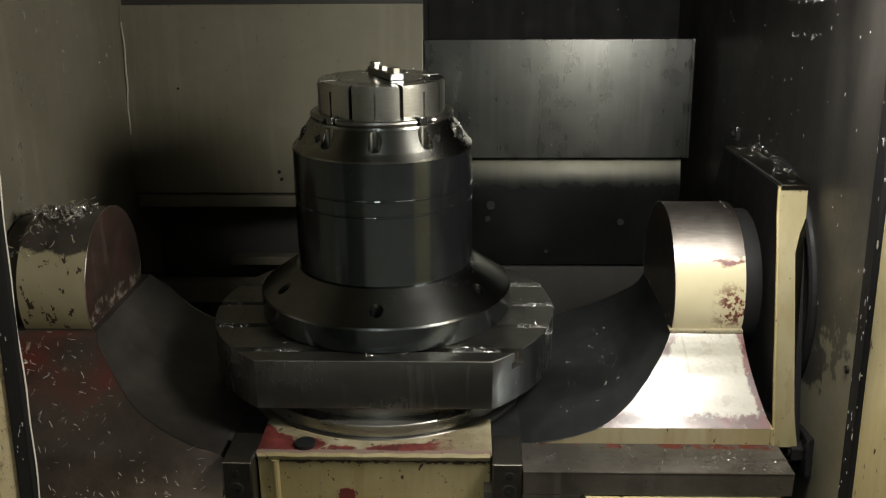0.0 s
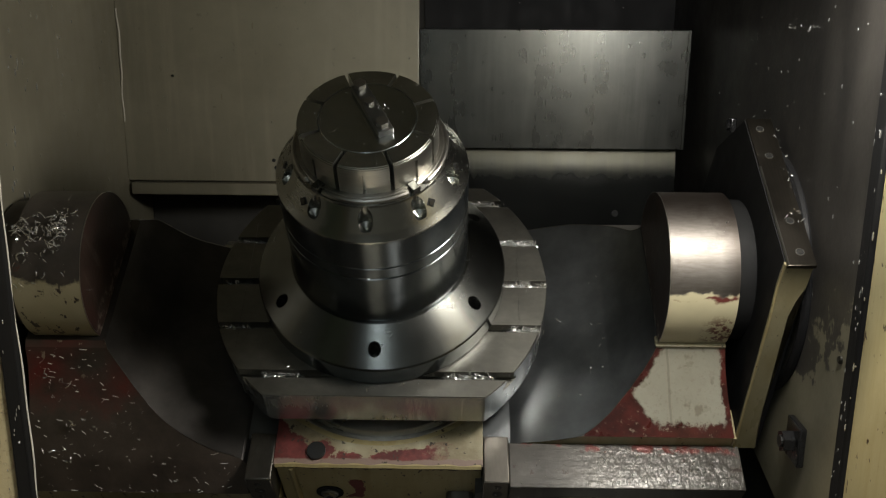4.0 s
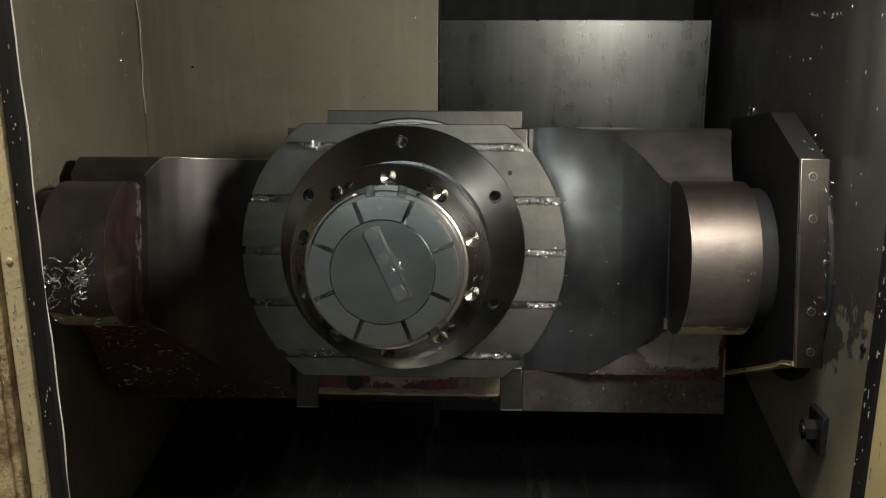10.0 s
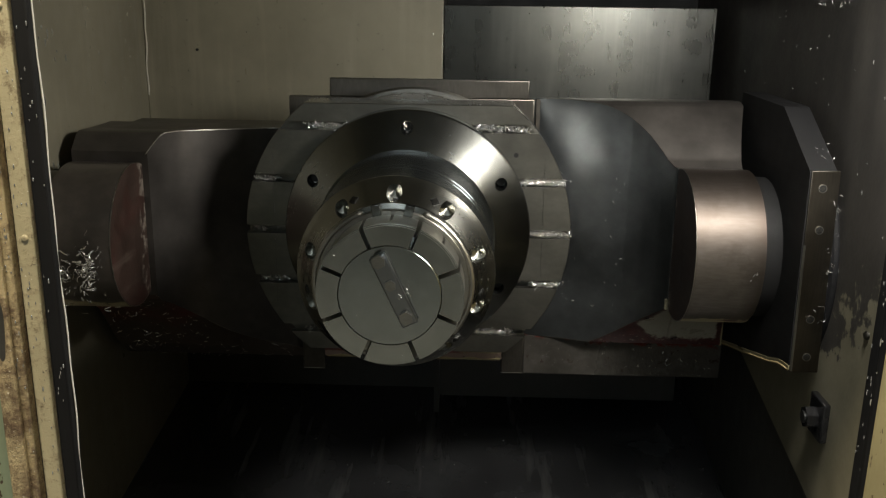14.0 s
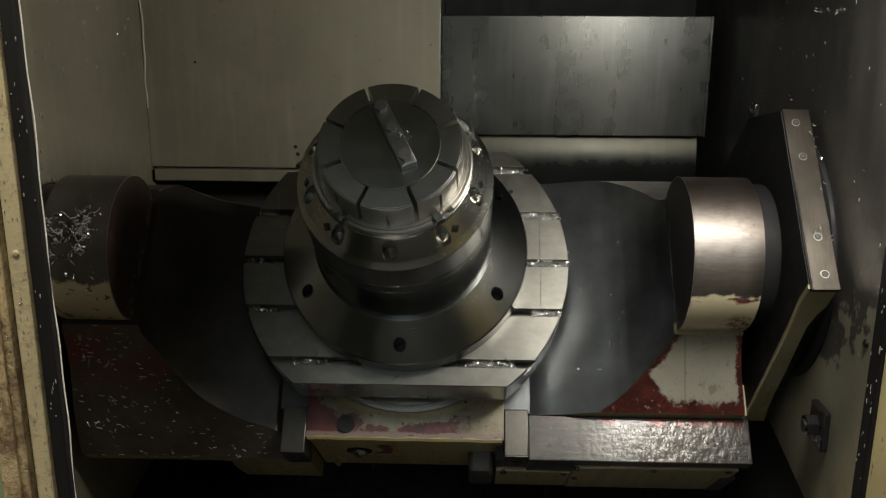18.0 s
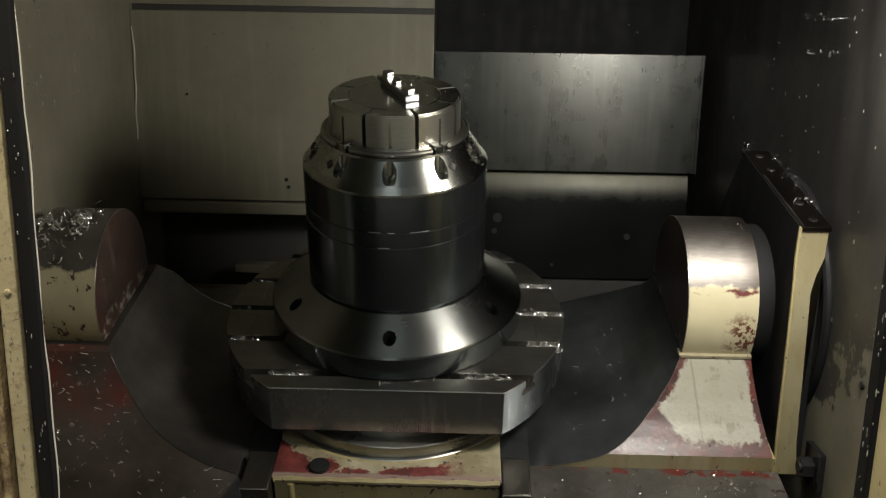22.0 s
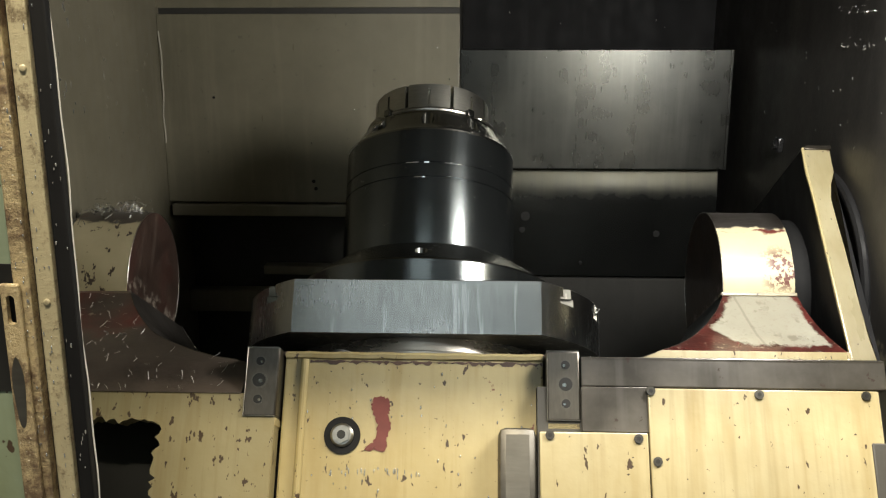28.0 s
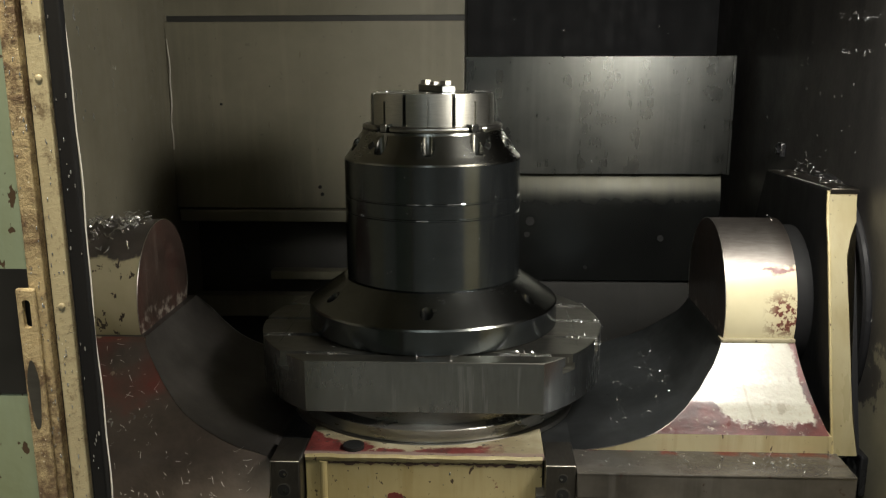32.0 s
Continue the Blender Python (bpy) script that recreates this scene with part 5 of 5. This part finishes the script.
def jaw(k):
    """One of eight clamping segments with a slit down its outside."""
    bm, gap = bmesh.new(), 0.0033
    c0, c1 = radians(45 * k + 22.5), radians(45 * k + 67.5)
    for z0, z1, slit, r1 in ((0.3108, 0.352, True, 0.1100), (0.352, 0.3610, False, 0.1100), (0.3610, 0.3635, False, 0.1088), (0.3635, 0.3650, False, 0.1065)):
        def pt(a, r, off=0.0):
            return (TX + r * math.cos(a) - off * math.sin(a), r * math.sin(a) + off * math.cos(a))
        mid = (c0 + c1) / 2
        outer = [c0 + gap / r1 + (c1 - c0 - 2 * gap / r1) * i / 16 for i in range(17)]
        pts = []
        for i, a in enumerate(outer):
            if slit and i == 8:
                pts += [pt(mid, r1, -0.0024), pt(mid, r1 - 0.008, -0.0024), pt(mid, r1 - 0.008, 0.0024), pt(mid, r1, 0.0024)]
            else:
                pts.append(pt(a, r1))
        r0 = 0.0775
        pts += [pt(c1 - gap / r0 - (c1 - c0 - 2 * gap / r0) * i / 8, r0) for i in range(9)]
        prism(bm, pts, "z", z0, z1)
    ob = part("clamping_jaw", bm, JAW, arbor)
    ob.data.materials.append(SIDE)
    for f in ob.data.polygons:
        f.material_index = 1 if abs(f.normal.z) < 0.5 else 0
    return ob


for k in range(8):
    jaw(k)
part("head_core", move(lathe(bmesh.new(), [(0.04, 0.3106), (0.085, 0.3106), (0.085, 0.318), (0.0765, 0.318), (0.0765, 0.3645), (0.0755, 0.3655), (0.03, 0.3655)], 96), TX), BRIGHT, arbor, "round bright steel centre plate")
dirn = Vector((0.043, -0.0903, 0)).normalized()
bar_m = Matrix.Translation((0.0038, 0.0110, 0.3715)) @ Matrix.Rotation(math.atan2(dirn.y, dirn.x), 4, "Z")
bar = part("clamp_bar", box(bmesh.new(), -0.0575, 0.0575, -0.0128, 0.0128, -0.0062, 0.0058, 0.0022, bar_m), BARS, arbor, "bright steel clamp bar")
for s in (-0.0505, -0.0105, 0.0430):
    p = bar_m @ Vector((s, 0, 0.0058))
    n, r, h = (6, 0.0105, 0.008) if abs(s) > 0.02 else (6, 0.0085, 0.005)
    part("hex_head", rod(bmesh.new(), p, p + Vector((0, 0, h)), r, n), STEEL, bar)

for ob in arbor.children:
    ob.matrix_basis = pose(0.002, 0.010, 0)

swarf("wall_chips", "rows of chips stuck to the dark side wall", [(XR - 0.004, y, z, 0.002, 0.007, 0.004, 4) for z in (0.43, 0.486) for y in (-0.12, -0.09, -0.06, -0.03, 0.0)] + [(XR - 0.004, 0.09, 0.22, 0.002, 0.05, 0.012, 20)], 14, 0.0045)

# ---- chips and drops that ride on the cradle ----
rows = []
for k, xs in ((-2, (0.12, 0.20)), (-1, (0.235, 0.292)), (0, (0.230, 0.306)), (1, (0.205, 0.292)), (2, (0.09, 0.215)), (2, (-0.19, -0.09)), (1, (-0.295, -0.245)), (0, (-0.30, -0.27)), (-1, (-0.29, -0.24)), (-2, (-0.20, -0.13))):
    for i in range(6):
        x = xs[0] + (xs[1] - xs[0]) * (i + 0.5) / 6
        rows.append((x, k * 0.1, TT - 0.013, (xs[1] - xs[0]) / 14, 0.0032, 0.0055, int(620 * (xs[1] - xs[0]) * (0.35 if xs[0] < 0 and k < 2 else 1.0))))
TILTING.append(swarf("slot_chips", "bright metal chips packed in the T-slots", rows, 3, 0.0075))
TILTING.append(swarf("hub_chips", "loose heap of curled chips on the pivot hub", [(-0.600, -0.028, 0.128, 0.013, 0.014, 0.005, 90), (-0.548, -0.026, 0.129, 0.008, 0.022, 0.006, 110), (-0.57, -0.085, 0.098, 0.022, 0.010, 0.003, 22), (-0.60, -0.072, 0.112, 0.020, 0.008, 0.003, 26), (-0.62, -0.105, 0.080, 0.012, 0.006, 0.003, 10), (-0.55, -0.112, 0.068, 0.020, 0.005, 0.004, 9)], 5, 0.0125))
rnd = random.Random(21)
front = []
for _ in range(150):
    z = -0.250 + 0.19 * rnd.random() ** 1.3
    front.append((rnd.uniform(-0.635, max(-0.60, -at(SCOOP, max(z, -0.2)) - 0.02)), -at(LFLARE, z) - 0.0015, z, 0.001, 0.0005, 0.002, 1))
TILTING.append(swarf("arm_curls", "small curled chips caught on the primed arm", [(-0.60, -at(LFLARE, -0.19) - 0.003, -0.195, 0.006, 0.001, 0.006, 9), (-0.565, -at(LFLARE, -0.2) - 0.003, -0.205, 0.007, 0.001, 0.007, 9), (-0.53, -at(LFLARE, -0.16) - 0.003, -0.165, 0.03, 0.001, 0.02, 12), (-0.58, -at(LFLARE, -0.11) - 0.003, -0.115, 0.02, 0.001, 0.02, 9)], 18, 0.010))
TILTING.append(swarf("arm_chips", "needle chips stuck to the oily primed arm", front, 8, 0.0105, GLINT_WHITE, True))
rows = [(0.56, -0.31, -0.191, 0.035, 0.014, 0.002, 50), (0.45, -0.30, -0.191, 0.10, 0.02, 0.001, 24), (0.60, -0.02, 0.139, 0.006, 0.02, 0.002, 6), (0.694, 0.03, 0.212, 0.003, 0.05, 0.003, 26), (0.68, 0.200, 0.165, 0.010, 0.012, 0.004, 14), (0.676, -0.055, 0.214, 0.006, 0.012, 0.001, 8), (0.309, 0.02, -0.075, 0.002, 0.015, 0.006, 10)]
for _ in range(46):
    z = rnd.uniform(-0.192, -0.135)
    rows.append((at(SCOOP, z) - 0.0006, rnd.uniform(-0.19, 0.12), z + 0.0006, 0.0003, 0.0003, 0.0003, 1))
TILTING.append(swarf("ledge_chips", "small chips scattered over the ledge and the arms", rows, 6, 0.0058))
arbor_chips = (swarf("arbor_chips", "fine chips clinging to the arbor and its clamp bar", [(TX + 0.019, 0.005, 0.372, 0.003, 0.004, 0.003, 16), (TX, 0.128, 0.285, 0.004, 0.003, 0.004, 20), (TX, 0.198, 0.0, 0.005, 0.005, 0.002, 18), (TX + 0.05, -0.226, -0.055, 0.02, 0.002, 0.002, 14), (TX, -0.232, -0.056, 0.01, 0.003, 0.001, 12)], 9, 0.006))
arbor_chips.data.transform(pose(0.002, 0.010, 0))
TILTING.append(arbor_chips)
beads = []
for _ in range(60):
    z = rnd.uniform(-0.199, -0.10)
    w = rnd.uniform(0.0003, 0.0006)
    beads.append((at(SCOOP, z) - 0.0002, rnd.uniform(-0.20, 0.20), z, w, w, "y"))
for _ in range(26):
    beads.append((rnd.uniform(-0.13, 0.03), -0.3106, rnd.gauss(-0.352, 0.003), rnd.uniform(0.0005, 0.0009), rnd.uniform(0.002, 0.005), "y"))
for _ in range(40):
    beads.append((rnd.uniform(-0.18, 0.18), -0.311, rnd.uniform(-0.42, -0.21), rnd.uniform(0.0006, 0.0012), rnd.uniform(0.001, 0.003), "y"))
for _ in range(14):
    a, z = rnd.uniform(-2.8, -0.3), rnd.uniform(0.05, 0.24)
    beads.append((TX + 0.1585 * math.cos(a), 0.1585 * math.sin(a), z, rnd.uniform(0.0004, 0.0009), rnd.uniform(0.0005, 0.0014), "y"))
for _ in range(60):
    a, r = rnd.uniform(0, 6.28), 0.105 * math.sqrt(rnd.random())
    w = rnd.uniform(0.0005, 0.0012)
    beads.append((r * math.cos(a), 0.010 + r * math.sin(a), 0.3656, w, w * 0.6, "y"))
for _ in range(60):
    a, z = rnd.uniform(-1.2, 1.3), rnd.uniform(0.255, 0.30)
    beads.append(((0.158 - 0.75 * (z - 0.252)) * math.cos(a), 0.010 + (0.158 - 0.75 * (z - 0.252)) * math.sin(a), z, rnd.uniform(0.0005, 0.0012), rnd.uniform(0.0006, 0.0016), "y"))
for _ in range(70):
    w = rnd.uniform(0.0005, 0.0012)
    beads.append((rnd.uniform(0.25, 0.60), rnd.uniform(-0.343, -0.26), -0.1918, w, w * 0.7, "y"))
TILTING.append(drops("cradle_drops", "beads of coolant on the housing and the barrel", beads, 2))



def motions():
    rows = [(t, pose(0, 0, 0, a)) for t, a in TILT]
    for ob in TILTING:
        walk(ob, rows)


motions()
